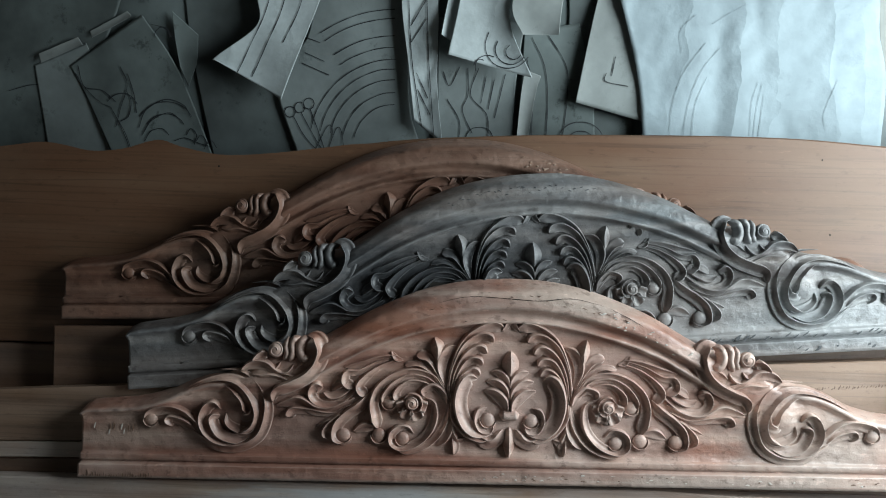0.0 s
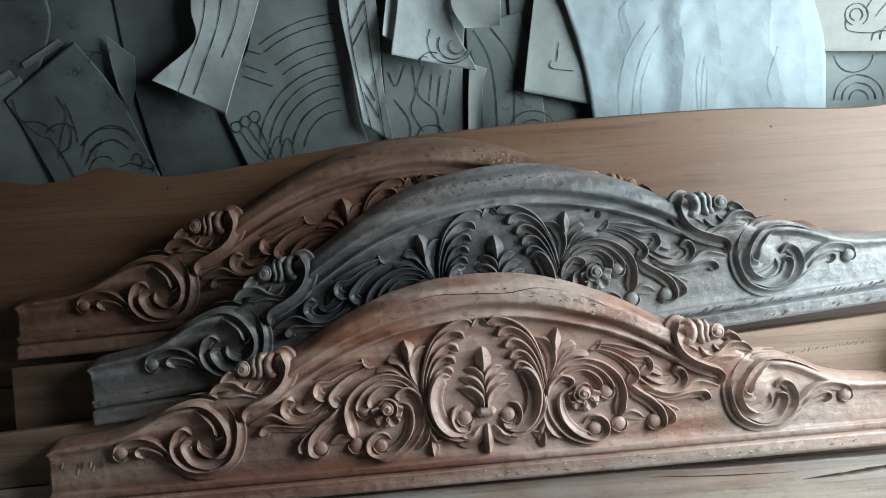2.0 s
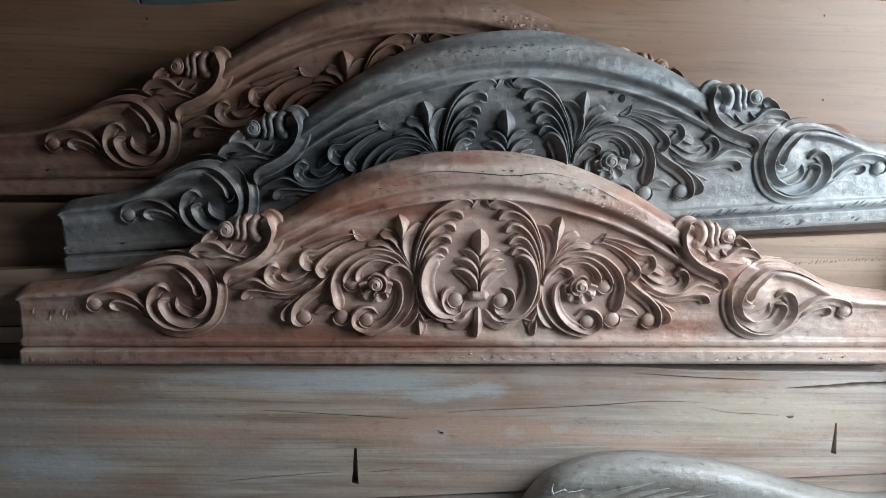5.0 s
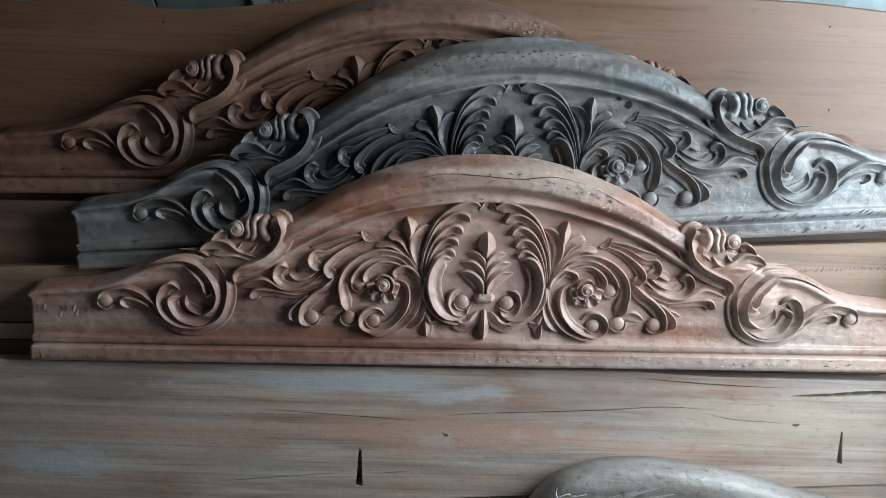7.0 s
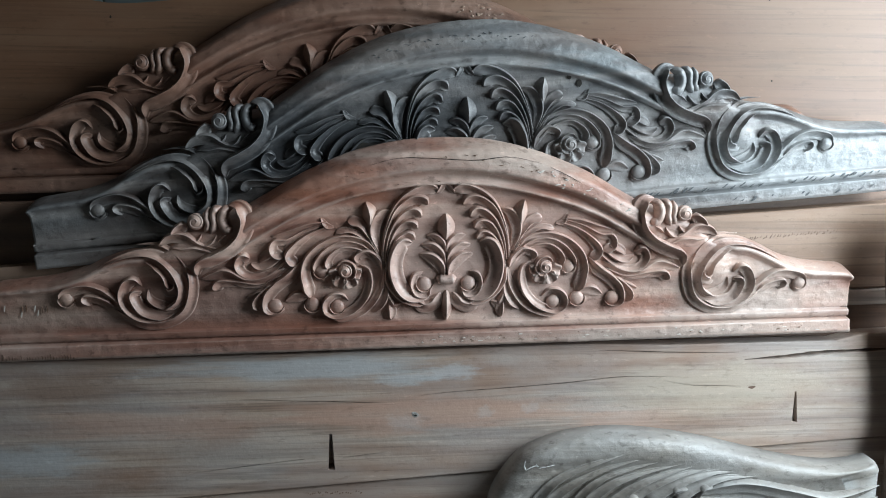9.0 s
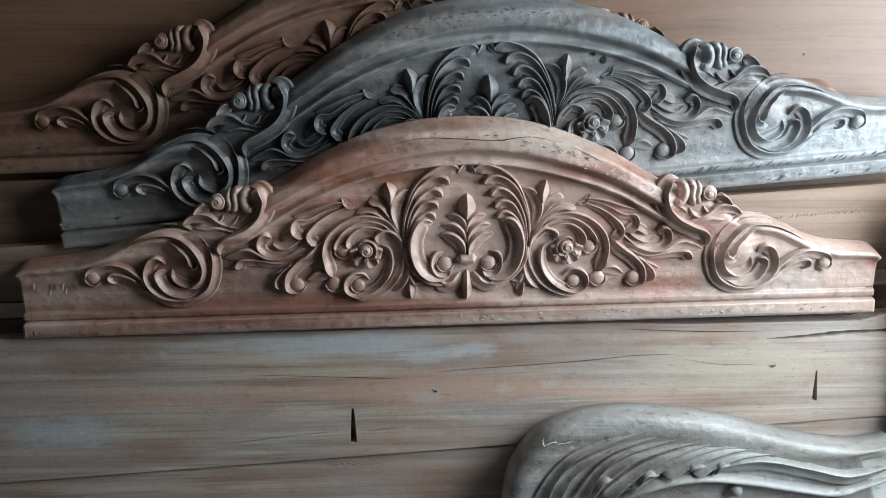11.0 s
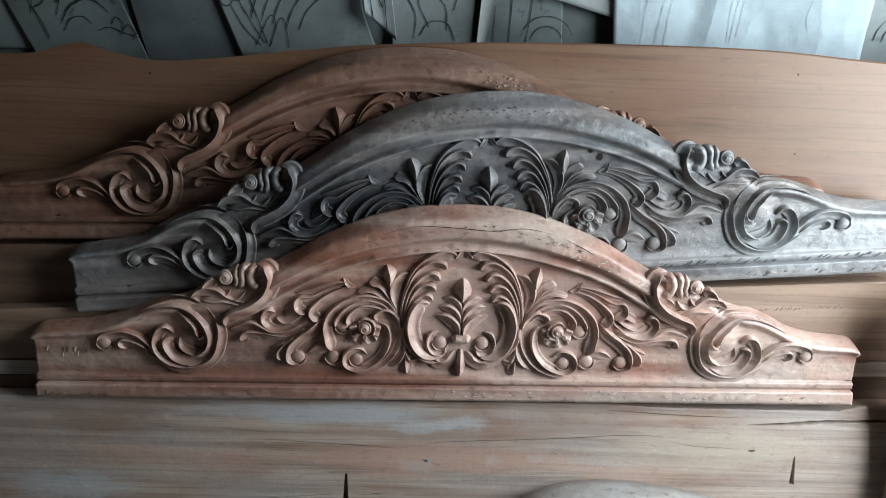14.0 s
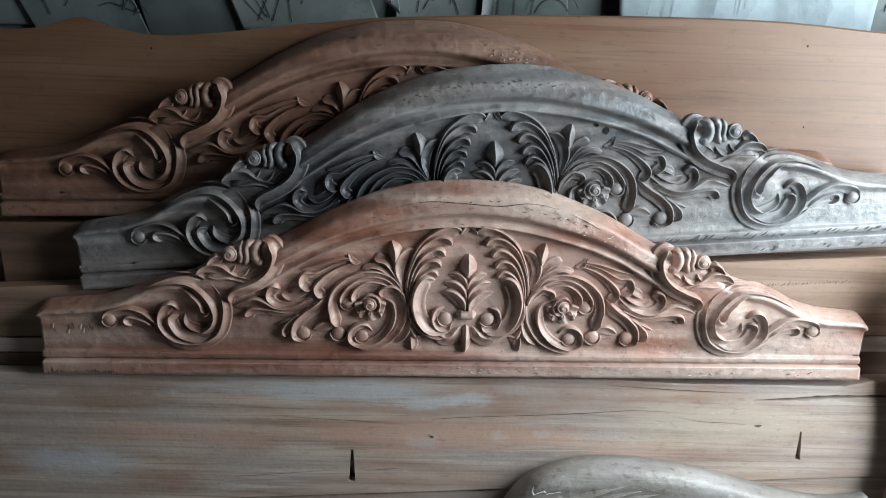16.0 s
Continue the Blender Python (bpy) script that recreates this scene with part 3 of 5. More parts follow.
def relief(x, z, top, low=0.0):
    """How far the crest's face stands proud at x, z: the arch's roll, hollow and bead, the end's rolled edge and the bottom mouldings."""
    d = top - z
    a = abs(x)
    arch = 1 - smoothstep(0.335, 0.40, a)
    end = smoothstep(0.50, 0.54, a)
    w = 0.052 - 0.012 * smoothstep(0.1, 0.34, a)
    edge = 0.44 * w
    roll = 0.020 - 0.005 * (w - d) / (w - edge)
    if d < edge:
        roll = 0.015 - 0.036 * ((edge - d) / edge) ** 1.12
    if d > w:
        roll = 0.020 - 0.017 * smoothstep(w, w + 0.014, d)
    bead_at = w + 0.026
    if d > w + 0.014:
        roll = 0.003 + 0.010 * smoothstep(w + 0.014, bead_at, d) - 0.013 * smoothstep(bead_at + 0.002, bead_at + 0.006, d)
    lw = 0.023 - 0.004 * smoothstep(0.66, 0.80, a)
    lip = 0.014 - 0.044 * max(0.0, 1 - d / lw) ** 1.5
    if d > lw:
        lip = 0.014 * (1 - smoothstep(lw, lw + 0.004, d))
    mid = 0.008 - 0.038 * max(0.0, 1 - d / 0.03) ** 2
    h = arch * roll + end * lip + (1 - arch - end) * mid * (1 - smoothstep(0.06, 0.12, d))
    foot = 0.0
    z -= low
    if z < 0.046:
        foot = 0.007 * (1 - smoothstep(0.041, 0.046, z))
        foot += 0.006 * (1 - smoothstep(0.024, 0.027, z))
        foot -= 0.008 * math.exp(-((z - 0.0285) / 0.0018) ** 2)
    return h + foot


def crest_body(left, right, low=0.009, rise=0.006):
    """The plain crest with its mouldings, from -left to right; the carving is laid on it."""
    bm = bmesh.new()
    top_line = curve_through(TOP_LINE, 260)
    table = [(float(q[0]), float(q[1])) for q in top_line]
    cols = 420
    ds = [0, .002, .005, .009, .014, .019, .025, .031, .034, .037, .040, .044, .049, .052, .056, .060, .064, .068, .072, .076, .078, .080, .083, .086, .09]
    zs = [0, .006, .012, .018, .022, .0238, .0252, .0265, .0275, .0285, .0295, .031, .036, .040, .0415, .043, .0445, .046]
    grid = []
    for i in range(cols + 1):
        x = -left + (left + right) * i / cols
        half = right if x > 0 else left
        a = abs(x) if abs(x) < 0.55 else 0.55 + (abs(x) - 0.55) * 0.25 / (half - 0.55)
        top = along(table, a) + 0.0012 * noise.noise((x * 9, 3.1, 0))
        room = top - 0.055
        scale = min(1.0, room / 0.095)
        foot = low + rise * x
        col = [z + foot for z in zs]
        upper = top - 0.09 * scale
        base = 0.046 + foot
        col += [base + (upper - base) * k / 7 for k in range(1, 7)]
        col += [top - d * scale for d in reversed(ds)]
        ring = []
        for z in col:
            h = relief(x, z, top, foot)
            h += 0.0012 * noise.noise((x * 14, z * 22, 1.7)) + 0.0006 * noise.noise((x * 60, z * 60, 5.7))
            ring.append(bm.verts.new((x + 0.002 * noise.noise((z * 30, 7, x)) * (i in (0, cols)), -h, z)))
        for z in (top, foot):
            ring.append(bm.verts.new((x, 0.033, z)))
        grid.append(ring)
    n = len(grid[0])
    for a, b in zip(grid, grid[1:]):
        for j in range(n):
            k = (j + 1) % n
            bm.faces.new((a[j], a[k], b[k], b[j]))
    for ring in (grid[0], grid[-1]):
        bm.faces.new(ring)
    return bm


# cross-sections of a carved stroke: (across, height)
HOLLOW = ((-1.0, -0.3), (-0.97, 0.28), (-0.90, 0.35), (-0.55, 0.26), (-0.1, 0.34), (0.3, 0.62), (0.55, 0.95), (0.61, 1.0), (0.67, 0.96), (0.86, 0.62), (0.97, 0.25), (1.0, -0.3))
CUP = ((-1.0, -0.3), (-0.95, 0.75), (-0.80, 1.0), (-0.45, 0.62), (0.0, 0.48), (0.45, 0.62), (0.80, 1.0), (0.95, 0.75), (1.0, -0.3))
FACET = ((-1.0, -0.15), (-0.5, 0.5), (0.0, 1.0), (0.5, 0.5), (1.0, -0.15))
ROUND = ((-1.0, -0.15), (-0.9, 0.35), (-0.6, 0.75), (-0.2, 0.97), (0.2, 0.97), (0.6, 0.75), (0.9, 0.35), (1.0, -0.15))


def taper(kind, t):
    if kind == "leaf":
        return max(0.025, math.sin(math.pi * min(1.0, t * 0.96 + 0.02)) ** 0.7)
    if kind == "tail":       # thick at its start
        return max(0.025, min(1.0, (t / 0.12) ** 0.6) * (1 - 0.62 * t))
    if kind == "point":      # thick at its start, drawn out to a fine point
        return max(0.02, min(1.0, (t / 0.1) ** 0.6) * (1 - 0.97 * t))
    if kind == "tail2":      # thick at its end
        return max(0.025, min(1.0, ((1 - t) / 0.10) ** 0.6) * (0.25 + 0.75 * t))
    if kind == "blunt":      # round at its end
        return max(0.025, min(1.0, (t / 0.3) ** 0.7, ((1 - t) / 0.16) ** 0.5))
    if kind == "swell":      # grows slowly out of an edge
        return max(0.025, min(1.0, (t / 0.4) ** 0.9, ((1 - t) / 0.15) ** 0.7))
    return max(0.025, min(1.0, (t / 0.2) ** 0.7, ((1 - t) / 0.2) ** 0.7))


def stroke(points, wide, high, kind, side, lift=0.0, mirror=1, profile=HOLLOW):
    bm = bmesh.new()
    wide, high = 1.1 * wide, 1.12 * high
    n = 10 + 5 * len(points)
    path = curve_through(points, n)
    rings = []
    for i, p in enumerate(path):
        a, b = path[max(0, i - 1)], path[min(n - 1, i + 1)]
        t = (b - a) / (np.hypot(*(b - a)) + 1e-9)
        across = np.array((-t[1], t[0])) * side
        k = taper(kind, i / (n - 1))
        w, h = 0.5 * wide * k, high * k ** 0.7
        cut = 1 + 0.05 * noise.noise((p[0] * 80, p[1] * 80, wide * 900))
        ring = []
        for s, e in profile:
            q = p + across * s * w
            ring.append(bm.verts.new((mirror * q[0], -(lift + e * h * cut), q[1])))
        rings.append(ring)
    for a, b in zip(rings, rings[1:]):
        for j in range(len(profile) - 1):
            bm.faces.new((a[j], a[j + 1], b[j + 1], b[j]))
    for ring in (rings[0], rings[-1]):
        bm.faces.new(ring)
    return bm


def ball(x, z, r, lift=0.0, flat=0.85, mirror=1):
    bm = bmesh.new()
    bmesh.ops.create_uvsphere(bm, u_segments=20, v_segments=12, radius=r)
    for v in bm.verts:
        k = 1 + 0.03 * noise.noise(v.co * 90)
        v.co = Vector((mirror * x + v.co.x * k, -lift - v.co.y * flat * k - 0.2 * r, z + v.co.z * k))
    return bm


def volute(x, z, r, lift, flat, mirror=1):
    """A low spiral ridge winding over a boss."""
    bm = bmesh.new()
    rings = []
    for i in range(33):
        t = i / 32
        a, rho = 0.6 + 10.2 * t, r * (0.94 - 0.86 * t)
        k = min(1.0, 6 * t + 0.1, 5 * (1 - t) + 0.1)
        ring = []
        for off, e in ((0.17, -0.06), (0.09, 0.10), (-0.01, 0.02), (-0.12, -0.08)):
            q = max(0.0, rho + off * r * k)
            dome = flat * r * math.sqrt(max(0.0, 1 - min(1.0, (rho / r) ** 2)))
            ring.append(bm.verts.new((mirror * (x + q * math.cos(a)), -(lift + dome + 0.2 * r + e * r * k), z + q * math.sin(a))))
        rings.append(ring)
    for a, b in zip(rings, rings[1:]):
        for j in range(3):
            bm.faces.new((a[j], a[j + 1], b[j + 1], b[j]))
    bmesh.ops.recalc_face_normals(bm, faces=bm.faces)
    return bm


def carved_crest(material):
    crest = thing("carved_crest", Matrix(), "carved crest", "carved crest", "carved crests on the leaning boards")
    part("body", crest_body(0.796, 0.768), material, crest)
    for mirror in (1, -1):
        for motif in (FAN, HEART, FLOWER_SCROLLS, SPRAY, END_SCROLL):
            for name, points, wide, high, kind, side in motif:
                part(name, stroke(points, wide, high, kind, side, 0.0, mirror), material, crest)
        for name, points, wide, high, kind, side in ROSETTE:
            part(name, stroke(points, wide, high, kind, side, 0.004, mirror, ROUND if name == "curl" else HOLLOW), material, crest)
        for name, x, z, r in KNOBS:
            k = part(name, ball(x, z, r, 0.006 if name == "knob" else 0.0, 0.85 if name == "knob" else 0.5, mirror), material, crest)
            if name == "ball":
                cup = [(x + 1.22 * r * math.cos(a), z + 1.22 * r * math.sin(a)) for a in (3.3, 3.9, 4.6, 5.3, 6.0, 6.6)]
                part("cup", stroke(cup, 0.42 * r, 0.6 * r, "both", 1, 0.0, mirror), material, k)
            if name == "knob":
                part("volute", volute(x, z, r, 0.006 if name == "knob" else 0.0, 0.85 if name == "knob" else 0.55, mirror), material, k)
        fx, fz = 0.1800, 0.1530
        heart = part("flower", ball(fx, fz, 0.0125, 0.006, 0.9, mirror), material, crest)
        arc = [(fx + 0.0165 * math.cos(0.4 + k), fz + 0.0165 * math.sin(0.4 + k)) for k in (0, 0.9, 1.8, 2.7, 3.6, 4.5)]
        part("whorl", stroke(arc, 0.007, 0.008, "both", -1, 0.006, mirror), material, heart)
        part("volute", volute(fx, fz, 0.0130, 0.006, 0.9, mirror), material, heart)
        for deg, out, wide in ((344, 0.029, 0.020), (293, 0.034, 0.023), (244, 0.035, 0.023), (198, 0.031, 0.020)):
            ray = [(fx - r * math.cos(radians(deg)), fz + r * math.sin(radians(deg))) for r in (0.008, 0.016, 0.024, out)]
            part("petal", stroke(ray, wide, 0.012, "blunt", 1, 0.0, mirror, CUP), material, heart)
        part("bud", stroke(((0.1406, 0.2750), (0.1340, 0.2540), (0.1350, 0.2290)), 0.027, 0.015, "leaf", -1, 0.0, mirror, FACET), material, crest, "", False)
    part("bud", stroke(((0, 0.2520), (0.0005, 0.228), (0, 0.204)), 0.032, 0.017, "leaf", 1, 0, 1, FACET), material, crest, "", False)
    part("pendant", stroke(((0, 0.1120), (0, 0.082), (0, 0.0560)), 0.021, 0.014, "leaf", 1, 0, 1, FACET), material, crest, "", False)
    part("collar", stroke(((-0.019, 0.1350), (0, 0.1325), (0.019, 0.1350)), 0.018, 0.015, "both", 1, 0, 1, ROUND), material, crest)
    return crest


def repaint(ob, material, left, right, low, rise):
    for o in ob.children_recursive:
        if o.name.startswith("body"):
            o.data = mesh_of("body", crest_body(left, right, low, rise), material)
        o.material_slots[0].link = "OBJECT"
        o.material_slots[0].material = material


crest_rosy = carved_crest(M_ROSY)
crest_rosy.matrix_world = up(0.1255, 1.358, 0.860, 0.6)
crest_rosy["label"] = "rosy brown teak crest carved with scrolls, flowers and leaves"
crest_grey = copy_thing(crest_rosy, up(0.1841, 1.395, 1.0643, 5.14))
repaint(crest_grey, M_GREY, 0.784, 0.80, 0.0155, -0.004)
crest_grey["label"] = "dusty grey carved teak crest with scrolls, standing behind the rosy one"
crest_red = copy_thing(crest_rosy, up(0.0235, 1.443, 1.143, 1.8) @ Matrix.Diagonal((0.978, 1, 0.978, 1)))
repaint(crest_red, M_RED, 0.798, 0.81, 0.020, 0.0)
crest_red["label"] = "dark reddish carved teak crest, mostly hidden behind the grey one"


# ---- boards on which the crests stand, and the wavy panel behind ----
def board(name, m, outline, thick, material, label, category="board"):
    b = thing(name, m, label, category, "leaning boards")
    part("plank", slab(outline, thick), material, b, "", False)
    return b


FLOOR_Z = 0.02


def gash(points, wide):
    """Outline of a crack: a line opened to its width in the middle, ragged."""
    line = curve_through(points, 5 * len(points))
    n = len(line)
    upper, lower = [], []
    for i, p in enumerate(line):
        w = 0.5 * wide * (0.15 + math.sin(math.pi * i / (n - 1)) ** 0.6) * (1 + 0.5 * noise.noise((p[0] * 60, p[1] * 60, wide * 99)))
        upper.append((p[0], p[1] + w))
        lower.append((p[0], p[1] - w))
    return upper + lower[::-1]


def slotted(outline, holes, thick, deep, bevel=0.002):
    """A board with slots and cracks let into its face; the holes go deep metres in."""
    bm = slab(outline, thick, bevel)
    face = [f for f in bm.faces if all(abs(v.co.y) < 1e-6 for v in f.verts)]
    bmesh.ops.delete(bm, geom=face, context="FACES_ONLY")
    edges = [e for e in bm.edges if all(abs(v.co.y) < 1e-6 for v in e.verts) and len(e.link_faces) == 1]
    for e in [e for e in bm.edges if not e.link_faces]:
        bm.edges.remove(e)
    for hole in holes:
        a = [bm.verts.new((x, 0.0, z)) for x, z in hole]
        b = [bm.verts.new((x, deep, z)) for x, z in hole]
        n = len(hole)
        for i in range(n):
            bm.faces.new((a[i], a[(i + 1) % n], b[(i + 1) % n], b[i]))
        bm.faces.new(b)
        edges += [bm.edges.get((a[i], a[(i + 1) % n])) for i in range(n)]
    bmesh.ops.triangle_fill(bm, edges=edges, use_beauty=True, use_dissolve=False)
    return bm


SLOTS = (((-0.093, 0.696), (-0.088, 0.696), (-0.084, 0.623), (-0.097, 0.623)), ((0.808, 0.757), (0.811, 0.757), (0.819, 0.693), (0.808, 0.693)))
CRACKS = ((((0.70, 0.825), (0.781, 0.829), (0.850, 0.835), (0.919, 0.838), (1.06, 0.844)), 0.008),
          (((-0.270, 0.769), (-0.166, 0.764), (-0.061, 0.759), (0.029, 0.754)), 0.0016),
          (((-0.354, 0.625), (-0.279, 0.633), (-0.161, 0.645), (-0.118, 0.648)), 0.0016),
          (((-0.075, 0.647), (-0.03, 0.652), (0.02, 0.657)), 0.0014),
          (((0.06, 0.766), (0.125, 0.773), (0.252, 0.780), (0.359, 0.787), (0.467, 0.796), (0.577, 0.793)), 0.0020),
          (((0.403, 0.851), (0.551, 0.843), (0.690, 0.840)), 0.0020),
          (((0.54, 0.787), (0.60, 0.7755), (0.66, 0.773), (0.70, 0.770)), 0.0013))
plank = thing("board", up(0, 1.360, 0), "dusty grey brown board with wedge slots and long cracks", "board", "leaning boards")
part("plank", slotted(((-0.90, 0.846), (-0.2, 0.854), (0.40, 0.8620), (0.55, 0.8570), (0.88, 0.8590), (0.93, 0.872), (1.15, 0.880), (1.15, 0.666), (0.694, 0.640), (0.08, 0.602), (-0.90, 0.545)),
                      list(SLOTS) + [gash(p, w) for p, w in CRACKS], 0.032, 0.026), M_BOARD, plank, "", False)
board("board", up(0, 1.368, 0), ((-0.92, 0.541), (0.08, 0.598), (0.694, 0.636), (1.20, 0.664), (1.20, FLOOR_Z), (-0.92, FLOOR_Z)), 0.022, M_BOARD, "greyish plank under the slotted board")
board("board", up(0, 1.395, 0), ((-0.95, 0.993), (1.25, 1.140), (1.25, 0.962), (-0.95, 0.90)), 0.040, M_MIDBOARD, "pale brown board under the grey crest")
board("board", up(0, 1.392, 0), ((-0.95, 0.898), (1.25, 0.960), (1.25, 0.932), (-0.95, 0.87)), 0.040, M_BOARD, "thin grey batten under the pale board")
board("board", up(0, 1.400, 0), ((-0.95, 0.868), (1.25, 0.930), (1.25, FLOOR_Z), (-0.95, FLOOR_Z)), 0.030, M_DARKBOARD, "dark brown board behind the slotted one")
board("board", up(0, 1.442, 0), ((-0.778, 1.122), (1.25, 1.175), (1.25, FLOOR_Z), (-0.76, FLOOR_Z)), 0.033, M_DARKBOARD, "dark brown board under the reddish crest")
WAVE = ((-1.3, 1.44), (-1.1, 1.455), (-0.92, 1.478), (-0.84, 1.489), (-0.79, 1.484), (-0.735, 1.474), (-0.67, 1.480), (-0.60, 1.500), (-0.55, 1.487), (-0.467, 1.473),
        (-0.37, 1.479), (-0.272, 1.492), (-0.09, 1.518), (0.1, 1.531), (0.23, 1.537), (0.5, 1.543), (0.70, 1.542), (0.866, 1.532), (0.95, 1.530), (1.02, 1.538), (1.075, 1.552), (1.2, 1.60), (1.35, 1.62))
wave = [tuple(q) for q in curve_through(WAVE, 90)]
board("headboard_panel", up(0, 1.477, 0), wave + [(1.35, 1.084), (-1.3, 1.084)], 0.03, M_PANEL, "smooth golden brown headboard panel with a wavy top edge", "panel")
board("board", up(0, 1.482, 0), ((-1.3, 1.080), (1.35, 1.080), (1.35, FLOOR_Z), (-1.3, FLOOR_Z)), 0.028, M_DARKBOARD, "dark brown board below the wavy panel")


# ---- pale carved piece leaning in front, and the curved post beside it ----
def pale_scroll():
    piece = thing("carved_scroll_panel", up(0, 1.285, 0), "pale grey wooden panel with a fluted leaf scroll", "carved panel")
    edge = ((0.19, 0.40), (0.193, 0.47), (0.200, 0.543), (0.211, 0.590), (0.235, 0.632), (0.268, 0.668), (0.317, 0.691), (0.370, 0.703), (0.444, 0.707), (0.520, 0.699),
            (0.597, 0.685), (0.675, 0.665), (0.744, 0.646), (0.812, 0.631), (0.870, 0.624), (0.915, 0.626), (0.950, 0.632), (0.962, 0.618))
    line = curve_through(edge, 80)
    bm = bmesh.new()
    rings = []
    mid = np.array((0.56, 0.50))
    for p in line:
        ring = []
        for inset, y in ((0.0, 0.058), (0.0, 0.030), (0.004, 0.017), (0.012, 0.009), (0.028, 0.004), (0.05, 0.006), (0.08, 0.010)):
            d = (mid - p) / np.hypot(*(mid - p))
            q = p + d * inset
            ring.append(bm.verts.new((q[0], y + 0.001 * noise.noise((q[0] * 20, q[1] * 20, 4)), q[1])))
        low = (min(max(p[0], 0.22), 0.955), 0.45)
        ring += [bm.verts.new((low[0], 0.012, low[1])), bm.verts.new((low[0], 0.012, FLOOR_Z)), bm.verts.new((low[0], 0.058, FLOOR_Z))]
        rings.append(ring)
    n = len(rings[0])
    for a, b in zip(rings, rings[1:]):
        for j in range(n):
            bm.faces.new((a[j], a[(j + 1) % n], b[(j + 1) % n], b[j]))
    for ring in (rings[0], rings[-1]):
        bm.faces.new(ring)
    part("body", bm, M_PALE, piece)
    flutes = (
        ((0.256, 0.52), (0.268, 0.548), (0.288, 0.587), (0.319, 0.622), (0.360, 0.645), (0.413, 0.662), (0.454, 0.674)),
        ((0.28, 0.52), (0.295, 0.552), (0.320, 0.592), (0.362, 0.621), (0.414, 0.644), (0.477, 0.660)),
        ((0.325, 0.51), (0.344, 0.546), (0.374, 0.597), (0.425, 0.632), (0.520, 0.656)),
        ((0.345, 0.53), (0.365, 0.560), (0.416, 0.608), (0.479, 0.633), (0.564, 0.650)),
        ((0.385, 0.53), (0.409, 0.559), (0.460, 0.601), (0.523, 0.629), (0.586, 0.645)),
        ((0.43, 0.56), (0.451, 0.576), (0.503, 0.608), (0.566, 0.631), (0.619, 0.639)),
        ((0.494, 0.581), (0.546, 0.611), (0.610, 0.630), (0.664, 0.631)),
        ((0.549, 0.586), (0.590, 0.606), (0.643, 0.620), (0.709, 0.620)))
    for k, points in enumerate(flutes):
        part("flute", stroke(points, 0.027, 0.021, "point", -1, -0.008), M_PALE, piece)
    part("rim", stroke(((0.40, 0.52), (0.443, 0.543), (0.507, 0.566), (0.583, 0.573), (0.672, 0.562), (0.752, 0.547), (0.832, 0.535), (0.887, 0.546), (0.955, 0.566)), 0.016, 0.016, "both", 1, -0.008, 1, ROUND), M_PALE, piece)
    part("rim", stroke(((0.593, 0.585), (0.635, 0.598), (0.690, 0.601), (0.769, 0.584), (0.839, 0.566), (0.88, 0.568), (0.955, 0.590)), 0.026, 0.014, "both", 1, -0.008), M_PALE, piece)
    for points in (((0.372, 0.552), (0.381, 0.573), (0.401, 0.581)), ((0.451, 0.560), (0.462, 0.584), (0.487, 0.584)), ((0.541, 0.586), (0.549, 0.600), (0.573, 0.600)), ((0.594, 0.582), (0.602, 0.600), (0.621, 0.603))):
        part("leaf_tip", stroke(points, 0.016, 0.018, "leaf", 1, -0.004), M_PALE, piece)
    part("ball", ball(0.640, 0.545, 0.013, -0.006), M_PALE, piece)
    for points in (((0.266, 0.668), (0.264, 0.655), (0.268, 0.646)), ((0.268, 0.648), (0.285, 0.655), (0.30, 0.652), (0.32, 0.656)), ((0.286, 0.658), (0.292, 0.650), (0.30, 0.654))):
        mark("paint_drip", [(x, 0.006, z) for x, z in points], 0.0022, piece, M_WHITE, 0.002, "dried white paint drip")



pale_scroll()


def curved_post():
    post = thing("curved_post", up(0, 1.30, 0), "shaded brown curved wooden post with a rounded top", "post")
    left = ((0.02, 0.99), (0.45, 0.992), (0.60, 0.987), (0.70, 0.985), (0.79, 0.980), (0.911, 0.955), (0.98, 0.940), (1.038, 0.933), (1.07, 0.934), (1.10, 0.945), (1.125, 0.97), (1.14, 1.01))
    line = curve_through(left, 50)
    bm = bmesh.new()
    rings = []
    for z, x in line:
        right = 1.10 - 0.05 * smoothstep(1.07, 1.14, z)
        c, w = (x + right) / 2, (right - x) / 2
        ring = []
        for k in range(20):
            a = 2 * math.pi * k / 20
            ring.append(bm.verts.new((c - w * math.copysign(abs(math.cos(a)) ** 0.7, math.cos(a)), 0.022 - 0.022 * math.copysign(abs(math.sin(a)) ** 0.7, math.sin(a)), z)))
        rings.append(ring)
    for a, b in zip(rings, rings[1:]):
        for j in range(20):
            bm.faces.new((a[j], a[(j + 1) % 20], b[(j + 1) % 20], b[j]))
    for ring in (rings[0], rings[-1]):
        bm.faces.new(ring)
    part("shaft", bm, M_POST, post)
    part("leaf", stroke(((0.995, 0.55), (1.005, 0.60), (1.02, 0.65), (1.05, 0.67)), 0.05, 0.02, "leaf", 1, -0.004), M_PALE, post, "pale carved leaf")


curved_post()

# ---- papers pinned to the wall, and the drawings on them ----
PENCIL = {index: [] for index in range(21)}


def sketch(index, *lines):
    """Pencil lines (x, z) on the sheet of that number."""
    PENCIL[index] += lines


